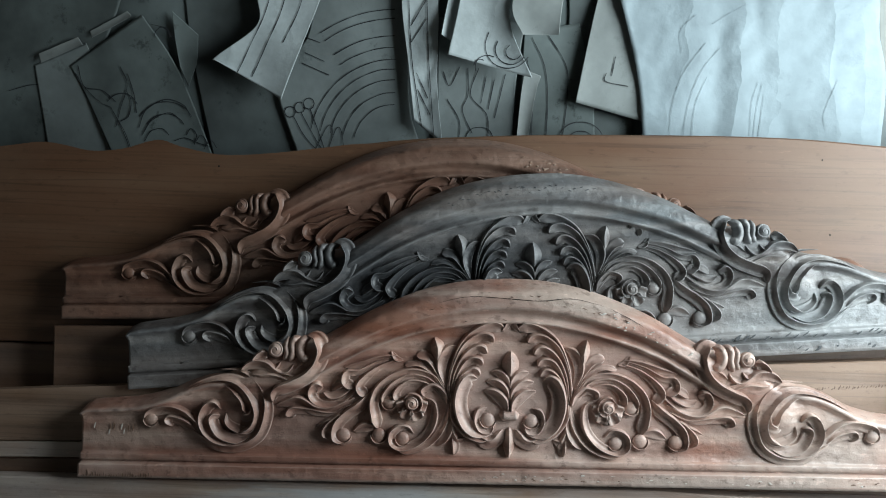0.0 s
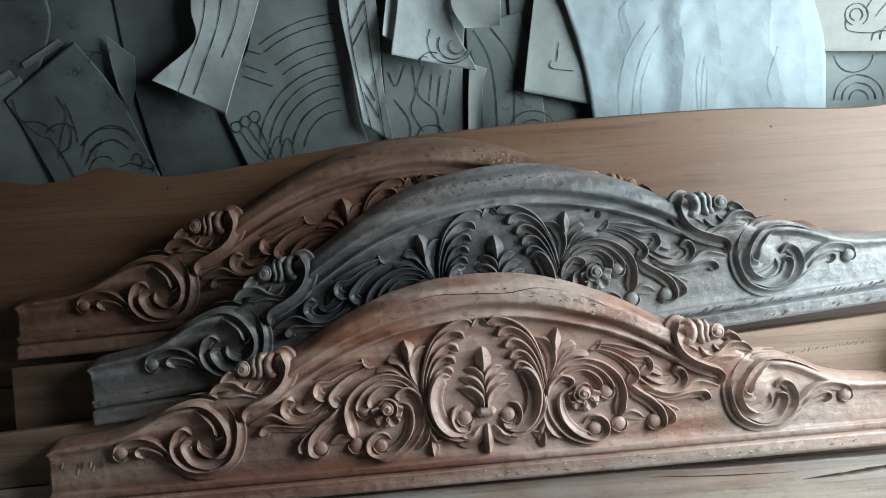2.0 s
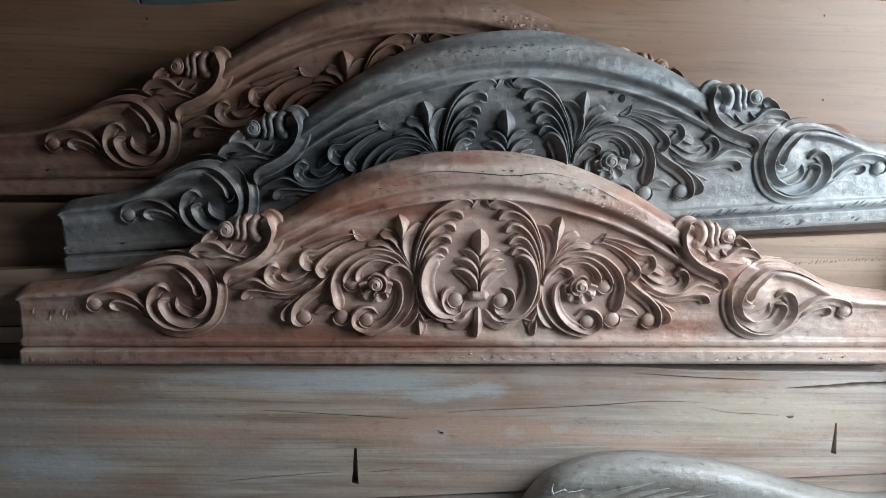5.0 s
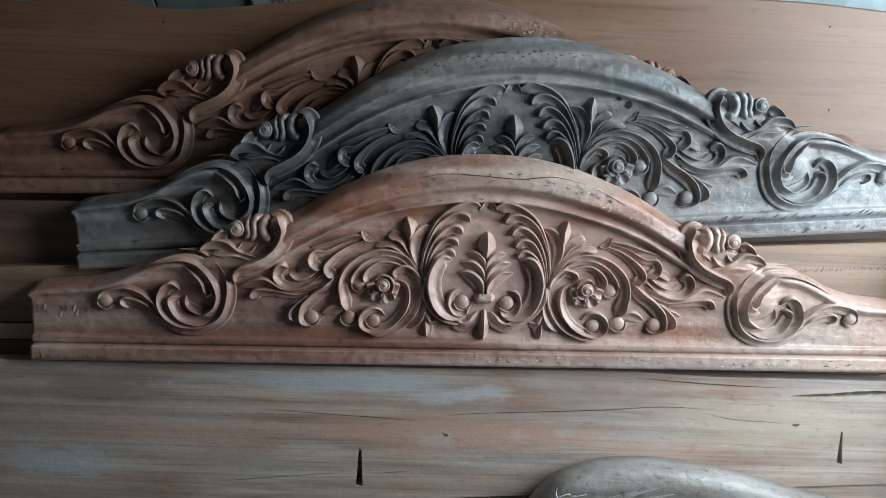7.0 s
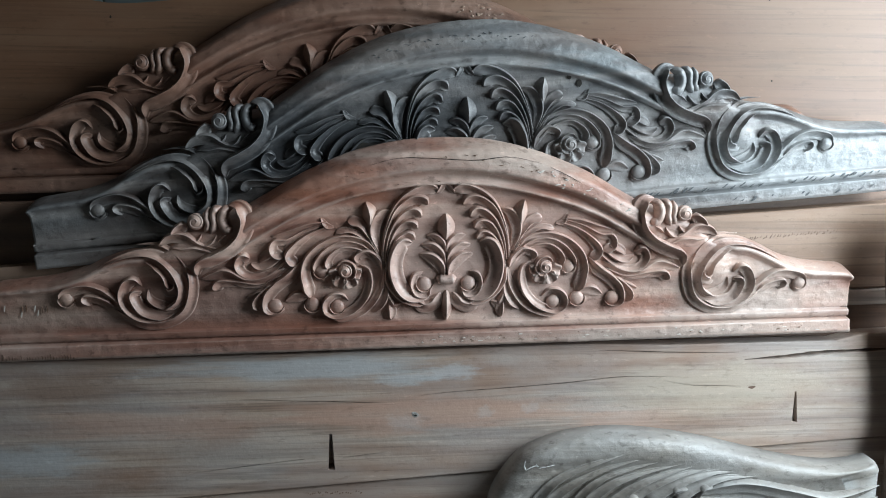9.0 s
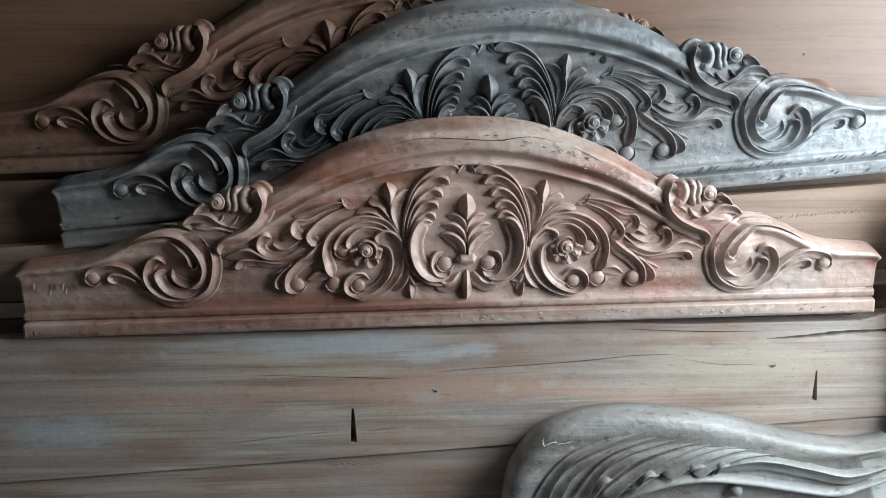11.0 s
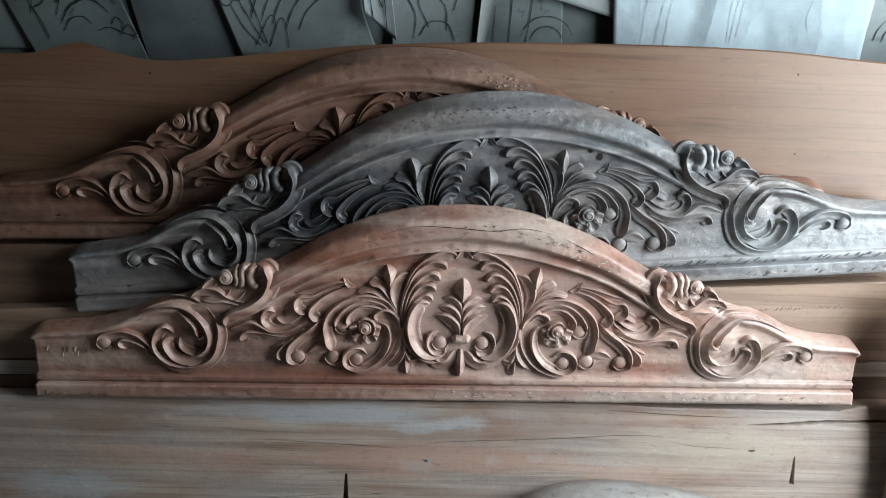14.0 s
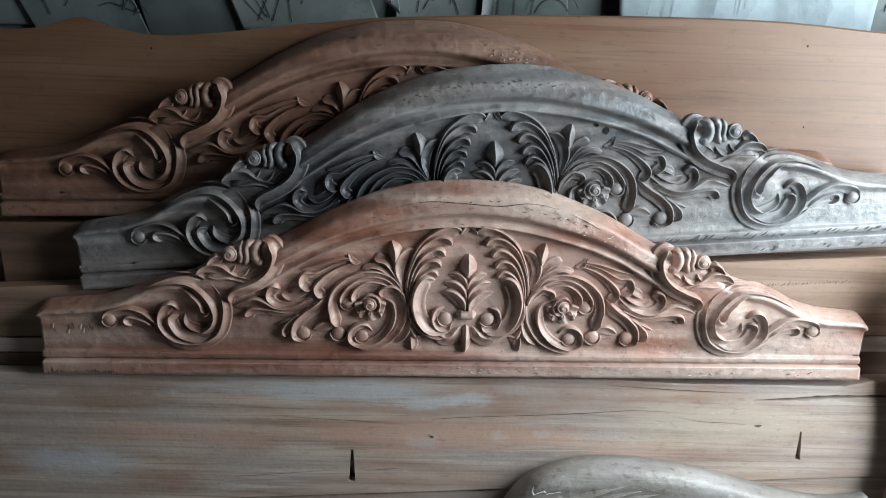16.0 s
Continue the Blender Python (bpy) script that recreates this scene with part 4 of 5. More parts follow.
sketch(0,
       ((-0.386, 1.566), (-0.407, 1.466), (-0.445, 1.388), (-0.476, 1.32)),
       ((-0.35, 1.565), (-0.376, 1.466), (-0.411, 1.388), (-0.439, 1.325)),
       ((-0.312, 1.565), (-0.336, 1.477), (-0.373, 1.399)))
sketch(1,
       ((-0.296, 1.423), (-0.271, 1.438), (-0.245, 1.451), (-0.218, 1.462), (-0.19, 1.47), (-0.161, 1.475), (-0.132, 1.478)),
       ((-0.285, 1.407), (-0.262, 1.422), (-0.238, 1.434), (-0.212, 1.444), (-0.186, 1.451), (-0.159, 1.456), (-0.132, 1.459)),
       ((-0.265, 1.378), (-0.245, 1.39), (-0.224, 1.401), (-0.202, 1.41), (-0.179, 1.416), (-0.156, 1.42), (-0.132, 1.422)),
       ((-0.251, 1.357), (-0.233, 1.369), (-0.214, 1.378), (-0.194, 1.386), (-0.174, 1.392), (-0.153, 1.396), (-0.132, 1.397)),
       ((-0.317, 1.215), (-0.306, 1.251), (-0.288, 1.284), (-0.264, 1.314), (-0.235, 1.338), (-0.202, 1.356), (-0.166, 1.368), (-0.129, 1.372)))
sketch(1,
       ((-0.296, 1.211), (-0.286, 1.243), (-0.27, 1.273), (-0.249, 1.299), (-0.223, 1.321), (-0.194, 1.337), (-0.162, 1.348), (-0.129, 1.351)),
       ((-0.273, 1.207), (-0.265, 1.235), (-0.251, 1.261), (-0.233, 1.283), (-0.21, 1.302), (-0.185, 1.316), (-0.158, 1.325), (-0.129, 1.328)),
       ((-0.245, 1.203), (-0.238, 1.225), (-0.227, 1.246), (-0.213, 1.264), (-0.195, 1.279), (-0.174, 1.29), (-0.152, 1.298), (-0.129, 1.3)),
       ((-0.22, 1.199), (-0.214, 1.216), (-0.206, 1.232), (-0.194, 1.246), (-0.181, 1.258), (-0.165, 1.267), (-0.147, 1.272), (-0.13, 1.274)),
       ((-0.323, 1.412), (-0.295, 1.403)),
       ((-0.329, 1.381), (-0.286, 1.363)),
       ((-0.335, 1.358), (-0.276, 1.334)))
sketch(1,
       ((-0.351, 1.252), (-0.354, 1.26), (-0.362, 1.263), (-0.371, 1.26), (-0.375, 1.252), (-0.372, 1.244), (-0.364, 1.24), (-0.355, 1.243), (-0.351, 1.252)),
       ((-0.33, 1.262), (-0.333, 1.27), (-0.341, 1.274), (-0.349, 1.27), (-0.353, 1.262), (-0.35, 1.254), (-0.342, 1.25), (-0.334, 1.253), (-0.33, 1.262)),
       ((-0.309, 1.271), (-0.312, 1.279), (-0.32, 1.283), (-0.329, 1.279), (-0.333, 1.271), (-0.33, 1.263), (-0.322, 1.259), (-0.313, 1.262), (-0.309, 1.271)),
       ((-0.355, 1.241), (-0.332, 1.2), (-0.299, 1.164)),
       ((-0.338, 1.25), (-0.314, 1.206), (-0.292, 1.17)),
       ((-0.318, 1.259), (-0.301, 1.212), (-0.286, 1.169)),
       ((-0.31, 1.164), (-0.283, 1.217), (-0.271, 1.223), (-0.267, 1.199)))
sketch(1,
       ((-0.281, 1.163), (-0.26, 1.217), (-0.248, 1.21), (-0.242, 1.162)))
sketch(2,
       ((-0.102, 1.564), (-0.099, 1.463), (-0.09, 1.36), (-0.067, 1.228)),
       ((-0.065, 1.564), (-0.06, 1.463), (-0.054, 1.36), (-0.04, 1.212)),
       ((-0.096, 1.441), (-0.063, 1.497)),
       ((-0.095, 1.406), (-0.062, 1.457)),
       ((-0.081, 1.343), (-0.055, 1.29)),
       ((-0.078, 1.308), (-0.049, 1.254)))
sketch(3,
       ((-0.023, 1.348), (-0.008, 1.318), (0.013, 1.359)),
       ((0.031, 1.358), (0.033, 1.3), (0.022, 1.265), (0.045, 1.216)),
       ((0.055, 1.358), (0.039, 1.3), (0.076, 1.258), (0.081, 1.21)),
       ((0.072, 1.34), (0.062, 1.282)),
       ((0.09, 1.334), (0.079, 1.269)),
       ((0.114, 1.346), (0.094, 1.251)),
       ((0.026, 1.199), (0.045, 1.226), (0.081, 1.225), (0.099, 1.191)),
       ((-0.013, 1.289), (0.016, 1.241), (0.014, 1.193)))
sketch(4,
       ((0.073, 1.431), (0.066, 1.407), (0.072, 1.382), (0.089, 1.364), (0.114, 1.357), (0.14, 1.363), (0.158, 1.381)),
       ((0.093, 1.414), (0.088, 1.398), (0.092, 1.382), (0.104, 1.37), (0.121, 1.365), (0.137, 1.369), (0.15, 1.381)),
       ((0.119, 1.406), (0.112, 1.398), (0.111, 1.388), (0.116, 1.38), (0.126, 1.376), (0.136, 1.378), (0.143, 1.386)),
       ((0.086, 1.38), (0.076, 1.383), (0.066, 1.382), (0.056, 1.378), (0.049, 1.37), (0.046, 1.36), (0.048, 1.349)),
       ((0.065, 1.372), (0.06, 1.374), (0.055, 1.374), (0.05, 1.373), (0.046, 1.369), (0.044, 1.365), (0.043, 1.361)))
sketch(8,
       ((0.169, 1.426), (0.199, 1.368), (0.21, 1.297), (0.211, 1.189)),
       ((0.205, 1.431), (0.247, 1.367), (0.253, 1.296), (0.246, 1.188)),
       ((0.16, 1.38), (0.176, 1.309), (0.178, 1.189)),
       ((0.341, 1.211), (0.328, 1.231), (0.308, 1.244), (0.284, 1.247), (0.261, 1.241), (0.244, 1.225), (0.235, 1.204)),
       ((0.322, 1.204), (0.313, 1.217), (0.301, 1.225), (0.286, 1.227), (0.272, 1.223), (0.261, 1.213), (0.255, 1.2)))
sketch(9,
       ((0.332, 1.354), (0.332, 1.336), (0.381, 1.327)),
       ((0.35, 1.389), (0.344, 1.348)))
sketch(10,
       ((0.476, 1.183), (0.476, 1.232), (0.478, 1.286), (0.497, 1.358), (0.538, 1.422)),
       ((0.505, 1.182), (0.506, 1.225), (0.513, 1.298), (0.534, 1.363), (0.57, 1.412)),
       ((0.522, 1.182), (0.524, 1.225), (0.527, 1.291), (0.547, 1.351)),
       ((0.659, 1.343), (0.648, 1.295), (0.654, 1.216)),
       ((0.668, 1.34), (0.661, 1.289), (0.66, 1.216)),
       ((0.674, 1.319), (0.672, 1.228)),
       ((0.815, 1.244), (0.807, 1.281), (0.828, 1.353)),
       ((0.55, 1.462), (0.586, 1.485), (0.622, 1.504)),
       ((0.49, 1.399), (0.483, 1.446), (0.513, 1.48)))
sketch(11,
       ((1.02, 1.389), (1.03, 1.401), (1.029, 1.417), (1.018, 1.43), (1.002, 1.434), (0.987, 1.428), (0.98, 1.414), (0.985, 1.398), (0.999, 1.388)),
       ((1.014, 1.399), (1.019, 1.406), (1.017, 1.416), (1.009, 1.423), (0.998, 1.422), (0.992, 1.415), (0.993, 1.405), (1.002, 1.398)),
       ((1.026, 1.422), (1.054, 1.475), (1.053, 1.557)),
       ((1.047, 1.404), (1.082, 1.457), (1.081, 1.556)),
       ((0.981, 1.399), (0.989, 1.378), (1.043, 1.37), (1.094, 1.377)),
       ((1.112, 1.384), (1.1, 1.388), (1.087, 1.388), (1.076, 1.384), (1.067, 1.377), (1.061, 1.367), (1.06, 1.355)))
sketch(11,
       ((1.074, 1.372), (1.066, 1.374), (1.058, 1.374), (1.051, 1.372), (1.045, 1.367), (1.042, 1.361), (1.041, 1.353)))
sketch(12,
       ((1.084, 1.226), (1.078, 1.247), (1.064, 1.265), (1.044, 1.277), (1.022, 1.282), (1.001, 1.278), (0.983, 1.267), (0.972, 1.249), (0.969, 1.229)),
       ((1.066, 1.227), (1.06, 1.243), (1.049, 1.256), (1.032, 1.263), (1.015, 1.264), (1, 1.257), (0.99, 1.244), (0.988, 1.228)),
       ((1.049, 1.227), (1.045, 1.238), (1.036, 1.245), (1.025, 1.249), (1.014, 1.246), (1.007, 1.238), (1.005, 1.228)),
       ((0.966, 1.325), (0.974, 1.309), (0.987, 1.296), (1.005, 1.289), (1.023, 1.289), (1.04, 1.295), (1.051, 1.308), (1.057, 1.324)))
sketch(14,
       ((-0.742, 1.34), (-0.728, 1.301), (-0.745, 1.251), (-0.758, 1.207)),
       ((-0.732, 1.289), (-0.721, 1.267), (-0.728, 1.233), (-0.747, 1.22)),
       ((-0.706, 1.207), (-0.689, 1.245), (-0.644, 1.271), (-0.603, 1.26), (-0.587, 1.233)),
       ((-0.7, 1.19), (-0.677, 1.223), (-0.636, 1.242), (-0.608, 1.225)),
       ((-0.599, 1.193), (-0.588, 1.208), (-0.576, 1.196), (-0.582, 1.173)),
       ((-0.577, 1.181), (-0.566, 1.194), (-0.554, 1.181), (-0.559, 1.163)),
       ((-0.554, 1.174), (-0.541, 1.182), (-0.531, 1.167)),
       ((-0.695, 1.177), (-0.679, 1.2), (-0.653, 1.206), (-0.638, 1.192)),
       ((-0.844, 1.323), (-0.824, 1.293), (-0.786, 1.287), (-0.756, 1.263)),
       ((-0.758, 1.232), (-0.738, 1.195), (-0.727, 1.161)))
sketch(14,
       ((-0.67, 1.433), (-0.634, 1.422), (-0.611, 1.387), (-0.613, 1.352)),
       ((-0.627, 1.405), (-0.627, 1.415), (-0.632, 1.424), (-0.643, 1.427), (-0.653, 1.423), (-0.66, 1.414), (-0.66, 1.404)),
       ((-0.837, 1.34), (-0.828, 1.298), (-0.793, 1.262), (-0.768, 1.251)),
       ((-0.768, 1.251), (-0.752, 1.22), (-0.735, 1.177), (-0.73, 1.159)),
       ((-0.584, 1.234), (-0.598, 1.252), (-0.619, 1.263), (-0.642, 1.266), (-0.666, 1.262), (-0.687, 1.249), (-0.704, 1.231)),
       ((-0.603, 1.217), (-0.613, 1.229), (-0.627, 1.237), (-0.643, 1.239), (-0.66, 1.236), (-0.675, 1.228), (-0.686, 1.215)),
       ((-0.707, 1.259), (-0.714, 1.27), (-0.725, 1.279), (-0.738, 1.282), (-0.752, 1.28), (-0.765, 1.273), (-0.775, 1.263)))
sketch(14,
       ((-0.627, 1.18), (-0.602, 1.187), (-0.571, 1.176), (-0.539, 1.168)),
       ((-0.726, 1.325), (-0.713, 1.277), (-0.71, 1.24)))
sketch(15,
       ((-0.999, 1.281), (-0.947, 1.295), (-0.91, 1.293)))


def sheet_grid(left, right, curl, off, seed, rows=40, cols=56):
    a, b = curve_through(left, rows), curve_through(right, rows)
    pts = np.zeros((rows, cols, 3))
    for i in range(rows):
        v = i / (rows - 1)
        for j in range(cols):
            u = j / (cols - 1)
            p = a[i] * (1 - u) + b[i] * u
            wave = noise.noise((p[0] * 5 + seed, p[1] * 5, seed)) * 0.5 + noise.noise((p[0] * 14, p[1] * 9 + seed, 2 * seed)) * 0.25
            lift = off + curl * (0.35 * v * v + 0.5 * v * (2 * u - 1) ** 2 * 0.5) + curl * 0.45 * wave
            if curl < 0.021 and off > 0.015 and len(left) == 4:
                lift += 0.009 * abs(noise.noise((p[0] * 9 + 0.6 * p[1], p[1] * 2.2, 8.1))) + 0.006 * abs(noise.noise((p[0] * 15 - p[1] * 7, p[1] * 8, 3.3))) + 0.0016 * abs(noise.noise((p[0] * 30 + p[1] * 18, p[1] * 26, 5.3)))
            pts[i, j] = (p[0], WALL_Y - max(0.0015, lift), p[1])
    return pts


def hang_sheet(index, name, left, right, material, curl, off, label):
    pts = sheet_grid(left, right, curl, off, 3.7 * index + 1.3)
    sheet = thing(name, Matrix(), label, "paper", "papers on the wall")
    bm = bmesh.new()
    rows, cols, _ = pts.shape
    front = [[bm.verts.new(pts[i, j]) for j in range(cols)] for i in range(rows)]
    back = [[bm.verts.new(pts[i, j] + (0, 0.0006, 0)) for j in range(cols)] for i in range(rows)]
    for i in range(rows - 1):
        for j in range(cols - 1):
            bm.faces.new((front[i][j], front[i + 1][j], front[i + 1][j + 1], front[i][j + 1]))
            bm.faces.new((back[i][j], back[i][j + 1], back[i + 1][j + 1], back[i + 1][j]))
    edge = [(i, 0) for i in range(rows)] + [(rows - 1, j) for j in range(1, cols)] + [(i, cols - 1) for i in range(rows - 2, -1, -1)] + [(0, j) for j in range(cols - 2, 0, -1)]
    for (p, q), (r, t) in zip(edge, edge[1:] + edge[:1]):
        bm.faces.new((front[p][q], front[r][t], back[r][t], back[p][q]))
    part("sheet", bm, material, sheet)
    flat = pts.reshape(-1, 3)
    for points in PENCIL.get(index, ()):
        line = curve_through(points, 6 * len(points))
        bm = bmesh.new()
        n = len(line)
        pairs = []
        for i, p in enumerate(line):
            d = (flat[:, 0] - p[0]) ** 2 + (flat[:, 2] - p[1]) ** 2
            near = np.argsort(d)[:4]
            wgt = 1 / (d[near] + 1e-6)
            y = float((flat[near, 1] * wgt).sum() / wgt.sum()) - 0.0018
            a, b = line[max(0, i - 1)], line[min(n - 1, i + 1)]
            t = (b - a) / (np.hypot(*(b - a)) + 1e-9)
            w = (0.0007 if material == M_BLUEPAPER else 0.0013) * (0.7 + 0.5 * noise.noise((p[0] * 40, p[1] * 40, index)))
            pairs.append((bm.verts.new((p[0] - t[1] * w, y, p[1] + t[0] * w)), bm.verts.new((p[0] + t[1] * w, y, p[1] - t[0] * w))))
        for (a, b), (c, d) in zip(pairs, pairs[1:]):
            bm.faces.new((a, b, d, c))
        part("pencil_line", bm, M_FAINT if material == M_BLUEPAPER else M_PENCIL, sheet)


# left edge and right edge of each sheet from top to bottom (x, z)
hang_sheet(0, "tracing_paper", ((-0.418, 1.577), (-0.427, 1.5), (-0.427, 1.435), (-0.517, 1.366), (-0.516, 1.358)), ((-0.261, 1.576), (-0.281, 1.521), (-0.323, 1.415), (-0.351, 1.341), (-0.373, 1.278)), M_PAPER, .05, 0.022, "torn bright tracing paper tail curling off the wall")
hang_sheet(1, "pattern_drawing", ((-0.306, 1.576), (-0.322, 1.421), (-0.393, 1.319), (-0.342, 1.141)), ((-0.09, 1.575), (-0.098, 1.395), (-0.092, 1.255), (-0.048, 1.134)), M_MIDPAPER, .015, .006, "grey paper with concentric pencil arcs and flower stems")
hang_sheet(2, "paper_strip", ((-0.118, 1.575), (-0.115, 1.475), (-0.099, 1.36), (-0.084, 1.24)), ((-0.044, 1.575), (-0.036, 1.463), (-0.035, 1.324), (-0.02, 1.191)), M_PAPER, .02, .022, "narrow paper strip with pencilled leaf edging")
hang_sheet(3, "pattern_drawing", ((-0.036, 1.463), (-0.035, 1.324), (-0.029, 1.158)), ((0.152, 1.461), (0.138, 1.322), (0.135, 1.154)), M_MIDPAPER, .012, .012, "grey paper with pencilled leaf scroll")
hang_sheet(4, "pattern_drawing", ((0.014, 1.574), (0.009, 1.496), (-0.013, 1.382)), ((0.133, 1.574), (0.116, 1.461), (0.168, 1.338)), M_PAPER, .06, .034, "pale drawing with pencilled scallops curling at its edge")
hang_sheet(5, "paper_scrap", ((0, 1.574), (-0.018, 1.485), (-0.028, 1.423)), ((0.026, 1.574), (0.014, 1.485), (-0.001, 1.407)), M_PAPER, .04, .030, "small folded paper scrap")
hang_sheet(6, "paper_scrap", ((0.142, 1.573), (0.119, 1.484), (0.143, 1.426)), ((0.238, 1.573), (0.226, 1.488), (0.22, 1.428)), M_SHADEPAPER, .05, .040, "small crumpled paper scrap")
hang_sheet(7, "paper_scrap", ((0.156, 1.357), (0.149, 1.298), (0.141, 1.154)), ((0.192, 1.344), (0.181, 1.303), (0.162, 1.153)), M_SHADEPAPER, .02, .020, "narrow curled paper scrap")
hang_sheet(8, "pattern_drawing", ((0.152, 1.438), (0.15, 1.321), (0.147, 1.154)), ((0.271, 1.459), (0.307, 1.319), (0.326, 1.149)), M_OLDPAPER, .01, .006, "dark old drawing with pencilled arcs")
hang_sheet(9, "paper_sheet", ((0.319, 1.572), (0.295, 1.459), (0.268, 1.29)), ((0.375, 1.572), (0.395, 1.424), (0.420, 1.252)), M_SHADEPAPER, .03, .016, "grey folded paper sheet hanging askew")
hang_sheet(10, "paper_sheet", ((0.325, 1.572), (0.374, 1.435), (0.405, 1.317), (0.426, 1.147)), ((0.89, 1.569), (0.904, 1.453), (0.93, 1.345), (0.938, 1.135)), M_BLUEPAPER, .02, .028, "large pale blue white wrinkled paper sheet with faint pencil lines")
hang_sheet(11, "pattern_drawing", ((0.883, 1.569), (0.907, 1.453), (0.923, 1.357), (0.931, 1.337)), ((1.178, 1.567), (1.19, 1.45), (1.2, 1.353), (1.203, 1.322)), M_PALEPAPER, .03, .022, "cream paper with pencilled volute")
hang_sheet(12, "pattern_drawing", ((0.929, 1.357), (0.937, 1.284), (0.955, 1.122)), ((1.091, 1.355), (1.097, 1.282), (1.104, 1.119)), M_MIDPAPER, .015, .010, "grey paper with pencilled circles")
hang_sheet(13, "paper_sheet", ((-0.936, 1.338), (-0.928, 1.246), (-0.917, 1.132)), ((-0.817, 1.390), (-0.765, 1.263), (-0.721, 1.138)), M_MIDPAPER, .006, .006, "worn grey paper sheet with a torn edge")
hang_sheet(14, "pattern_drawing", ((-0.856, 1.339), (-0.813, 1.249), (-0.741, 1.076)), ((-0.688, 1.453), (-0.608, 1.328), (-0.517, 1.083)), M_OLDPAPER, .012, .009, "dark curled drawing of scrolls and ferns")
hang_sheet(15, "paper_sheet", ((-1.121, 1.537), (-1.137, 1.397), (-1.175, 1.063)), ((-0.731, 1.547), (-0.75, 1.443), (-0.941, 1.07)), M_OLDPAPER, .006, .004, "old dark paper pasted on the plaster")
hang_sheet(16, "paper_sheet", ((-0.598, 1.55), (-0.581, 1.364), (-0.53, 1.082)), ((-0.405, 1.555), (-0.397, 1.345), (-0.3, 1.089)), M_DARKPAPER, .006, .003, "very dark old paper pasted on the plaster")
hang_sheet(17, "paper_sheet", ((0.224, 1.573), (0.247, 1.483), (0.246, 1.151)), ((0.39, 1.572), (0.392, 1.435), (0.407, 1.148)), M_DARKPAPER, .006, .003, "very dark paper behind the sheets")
hang_sheet(18, "paper_scrap", ((-0.923, 1.363), (-0.917, 1.343)), ((-0.832, 1.401), (-0.820, 1.385)), M_SHADEPAPER, .010, .010, "small pale paper strip stuck behind a drawing")
hang_sheet(19, "paper_scrap", ((-0.806, 1.414), (-0.799, 1.400)), ((-0.720, 1.459), (-0.708, 1.448)), M_SHADEPAPER, .010, .010, "small pale paper strip stuck behind a drawing")
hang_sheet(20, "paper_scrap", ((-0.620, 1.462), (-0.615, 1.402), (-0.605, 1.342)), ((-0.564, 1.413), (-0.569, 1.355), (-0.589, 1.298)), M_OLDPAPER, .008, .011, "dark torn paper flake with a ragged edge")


# ---- small marks: nail holes, a knot, scratches, chisel marks, a fine crack ----
def on_face(points, y=0.0):
    return [(x, y, z) for x, z in points]


by_label = {o.get("label", ""): o for o in scene.objects if o.parent is None}
golden = by_label["smooth golden brown headboard panel with a wavy top edge"]
for x, z in ((0.747, 1.500), (0.766, 1.350), (-0.47, 1.452)):
    mark("nail_hole", on_face(((x - 0.0016, z), (x, z + 0.0003), (x + 0.0016, z))), 0.0034, golden, M_GAP)
mark("knot", on_face(((0.062, 0.735), (0.068, 0.730), (0.073, 0.733))), 0.010, plank, M_PALE, 0.0008, "small pale knot")
mark("knot", on_face(((0.064, 0.731), (0.068, 0.729), (0.071, 0.730))), 0.004, plank, M_GAP, 0.0012, "dark knot heart")
mark("knot", on_face(((0.712, 0.769), (0.72, 0.768), (0.727, 0.770))), 0.004, plank, M_DARKBOARD)
low_board = by_label["greyish plank under the slotted board"]
for k in range(22):
    x = -0.14 + 0.0048 * k + 0.003 * random.random()
    z = 0.566 + 0.006 * random.random()
    mark("scratch", on_face(((x, z), (x + 0.001, z + 0.002), (x + 0.002, z + 0.001 + 0.003 * random.random()))), 0.0012 + 0.001 * random.random(), low_board, M_DARKBOARD)
pale_board = by_label["pale brown board under the grey crest"]
for k in range(40):
    x = 0.66 + 0.0055 * k + 0.004 * random.random()
    z = 1.050 + 0.0004 * k + 0.005 * random.random()
    mark("scratch", on_face(((x, z - 0.002), (x + 0.002, z), (x + 0.003, z + 0.001 + 0.004 * random.random()))), 0.0006 + 0.0016 * random.random(), pale_board, M_DARKBOARD)
for k in range(26):
    x = -0.785 + 0.005 * k + 0.003 * random.random()
    high = 0.004 + 0.009 * random.random()
    mark("saw_mark", ((x, -0.0137, 0.006), (x + 0.001, -0.0137, 0.006 + 0.5 * high), (x, -0.0137, 0.006 + high)), 0.0008 + 0.0012 * random.random(), crest_rosy, M_DARKBOARD)
for x, z in ((-0.742, 0.095), (-0.735, 0.097), (-0.708, 0.093), (-0.70, 0.095)):
    mark("saw_mark", ((x, -0.0014, z - 0.007), (x + 0.001, -0.0014, z), (x, -0.0014, z + 0.007)), 0.0018, crest_rosy, M_DARKBOARD)
for k in range(46):
    x = 0.30 + 0.47 * random.random()
    z = random.choice((0.021, 0.025, 0.046, 0.050))
    long = 0.004 + 0.010 * random.random()
    y = -0.0134 if z < 0.035 else -0.0074
    mark("chisel_mark", ((x, y, z - 0.25 * long), (x + 0.5 * long, y, z), (x + long, y, z + 0.35 * long)), 0.0012 + 0.002 * random.random(), crest_grey, M_CUT)
for x, z, r in ((0.186, 0.2705, 0.008), (0.2035, 0.258, 0.010)):
    mark("hole", ((x - r / 2, -0.002, z), (x, -0.002, z + 0.001), (x + r / 2, -0.002, z)), r, crest_grey, M_GAP)
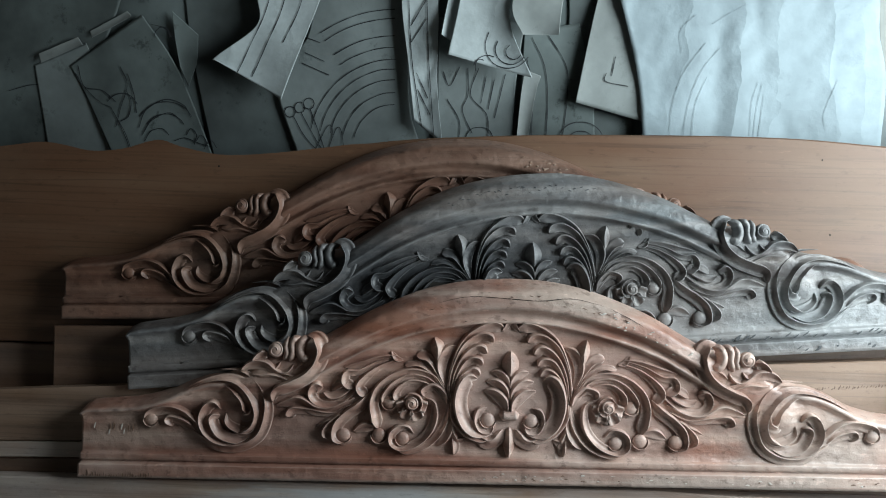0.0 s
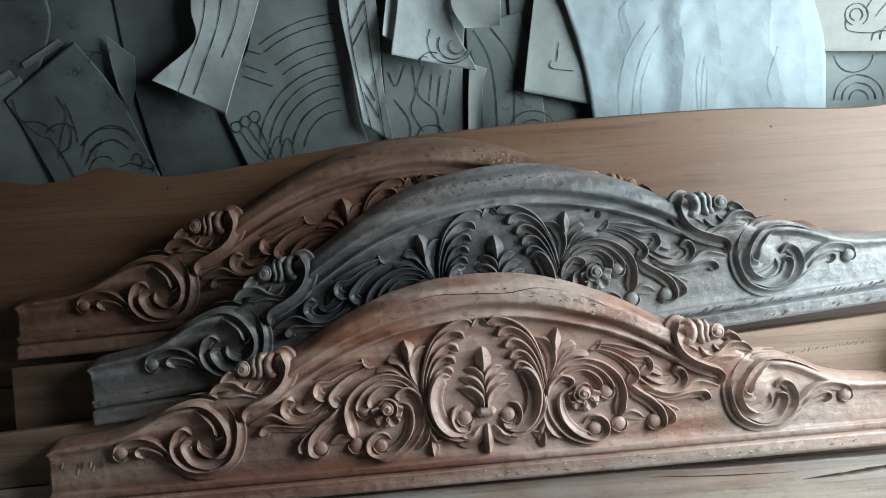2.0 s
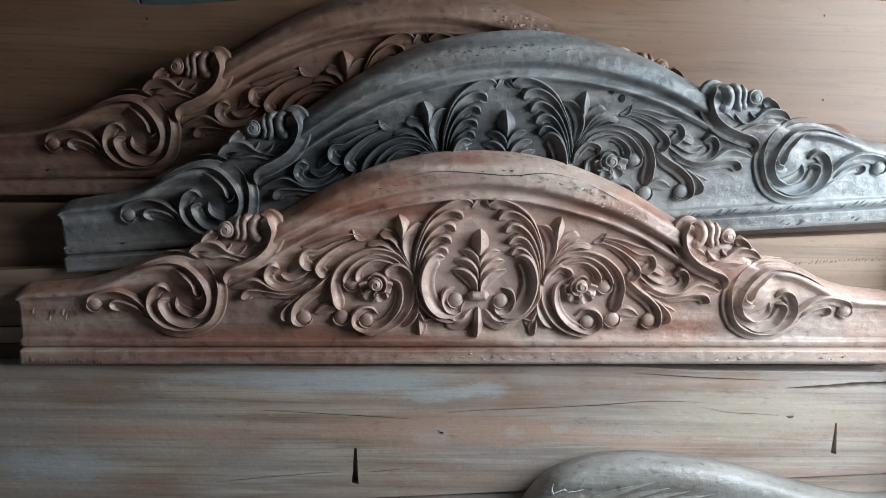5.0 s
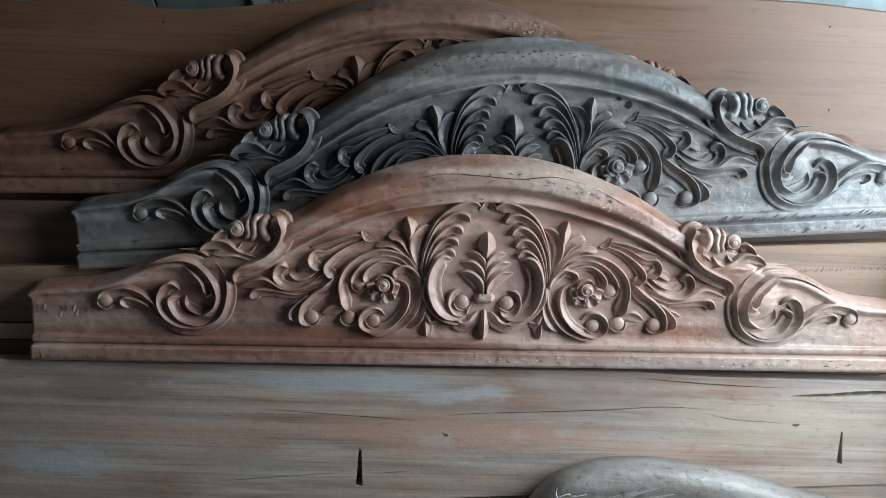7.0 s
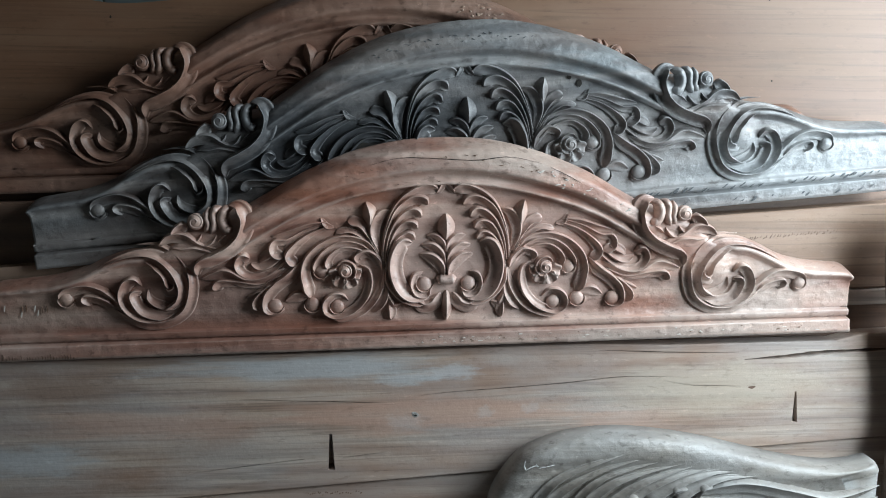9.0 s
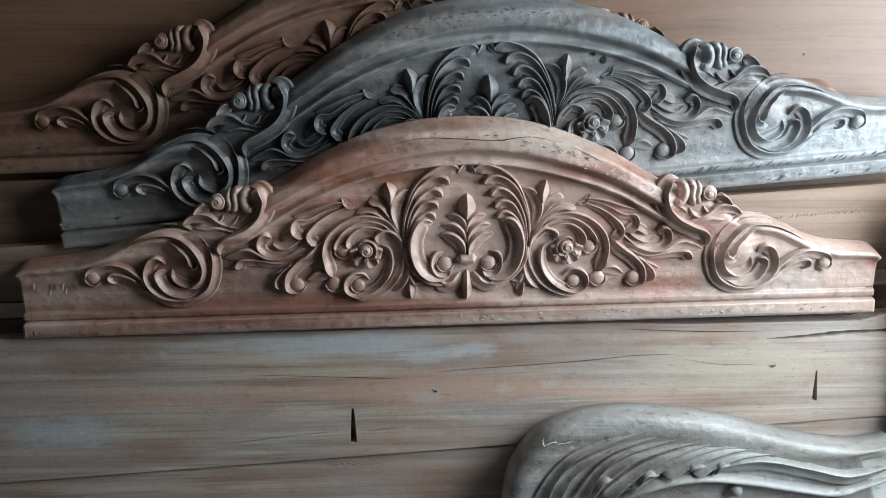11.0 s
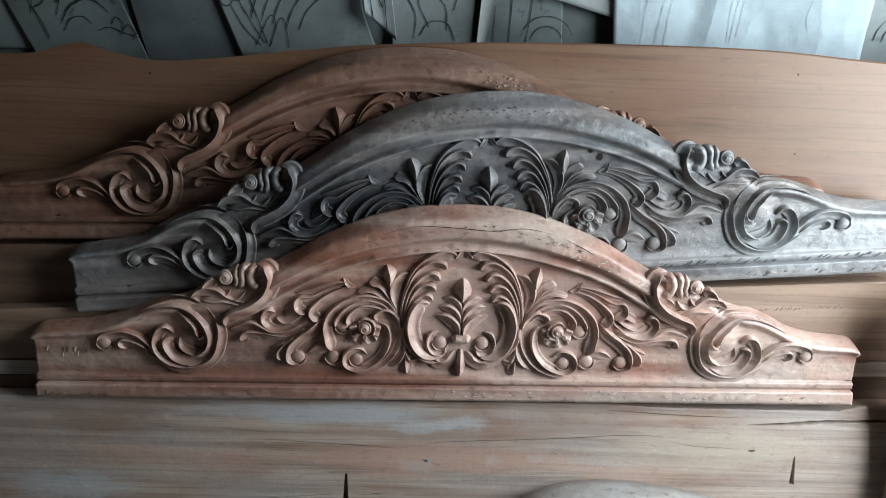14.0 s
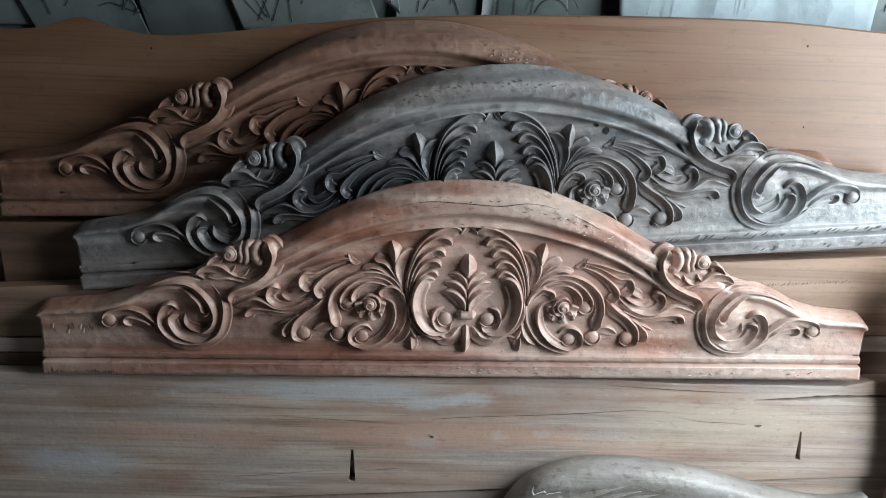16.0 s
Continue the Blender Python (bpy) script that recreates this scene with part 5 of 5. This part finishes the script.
mark("pierced_gap", [(x, -0.0045, z) for x, z in [(-0.234, 0.166), (-0.203, 0.176), (-0.172, 0.176), (-0.140, 0.169)]], 0.016, crest_grey, M_GAP, 0.001, "dark pierced gap")
CROWN = [(float(q[0]), float(q[1])) for q in curve_through(TOP_LINE, 120)]


def dents(name, crest, spots, wide, material):
    """Short tool marks on a crest's arch: x along it and depth below its top edge."""
    for x, d in spots:
        top = along(CROWN, abs(x))
        long = 0.003 + 0.006 * random.random()
        z = top - d
        tilt = 0.6 * long * random.uniform(-1, 1)
        y = -relief(x, z, top) - 0.0007
        mark(name, ((x - long / 2, y, z - tilt / 2), (x, y - 0.0002, z), (x + long / 2, y, z + tilt / 2)), wide * (0.6 + random.random()), crest, material)


dents("tool_mark", crest_grey, [(-0.16 + 0.011 * k + 0.006 * random.random(), 0.026 + 0.014 * random.random()) for k in range(26)], 0.0012, M_CUT)
dents("tool_mark", crest_rosy, [(-0.18 + 0.016 * k + 0.01 * random.random(), random.choice((0.028, 0.033, 0.072)) + 0.008 * random.random()) for k in range(28)], 0.0010, M_DARKBOARD)
dents("scuff", crest_rosy, [(0.16 + 0.17 * random.random(), 0.024 + 0.026 * random.random()) for k in range(22)], 0.0018, M_SCUFF)
dents("scuff", crest_red, [(0.12 + 0.16 * random.random(), 0.022 + 0.024 * random.random()) for k in range(30)], 0.0022, M_MIDBOARD)
for k in range(48):
    x = random.uniform(-0.05, 0.70)
    z = 0.009 + 0.006 * x + random.uniform(0.006, 0.020)
    long = 0.003 + 0.007 * random.random()
    mark("scuff", ((x, -0.0134, z), (x + 0.5 * long, -0.0134, z + 0.001), (x + long, -0.0134, z)), 0.0010 + 0.0016 * random.random(), crest_rosy, random.choice((M_SCUFF, M_SCUFF, M_DARKBOARD)))
for k in range(5):
    x, z = random.uniform(-0.775, -0.64), random.uniform(0.065, 0.118)
    mark("scuff", ((x, -0.0016, z - 0.006), (x + 0.001, -0.0016, z), (x + 0.003, -0.0016, z + 0.006)), 0.0012 + 0.002 * random.random(), crest_rosy, M_SCUFF)
for points in (((-0.135, 0.340), (-0.08, 0.352), (-0.02, 0.351), (0.05, 0.347), (0.11, 0.352), (0.17, 0.340)), ((0.18, 0.335), (0.215, 0.318), (0.24, 0.304))):
    line = []
    for x, z in points:
        top = along(CROWN, abs(x))
        line.append((x, -relief(x, min(z, top - 0.02), top) - 0.0012, min(z, top - 0.02)))
    mark("crack", line, 0.0009, crest_rosy, M_GAP)
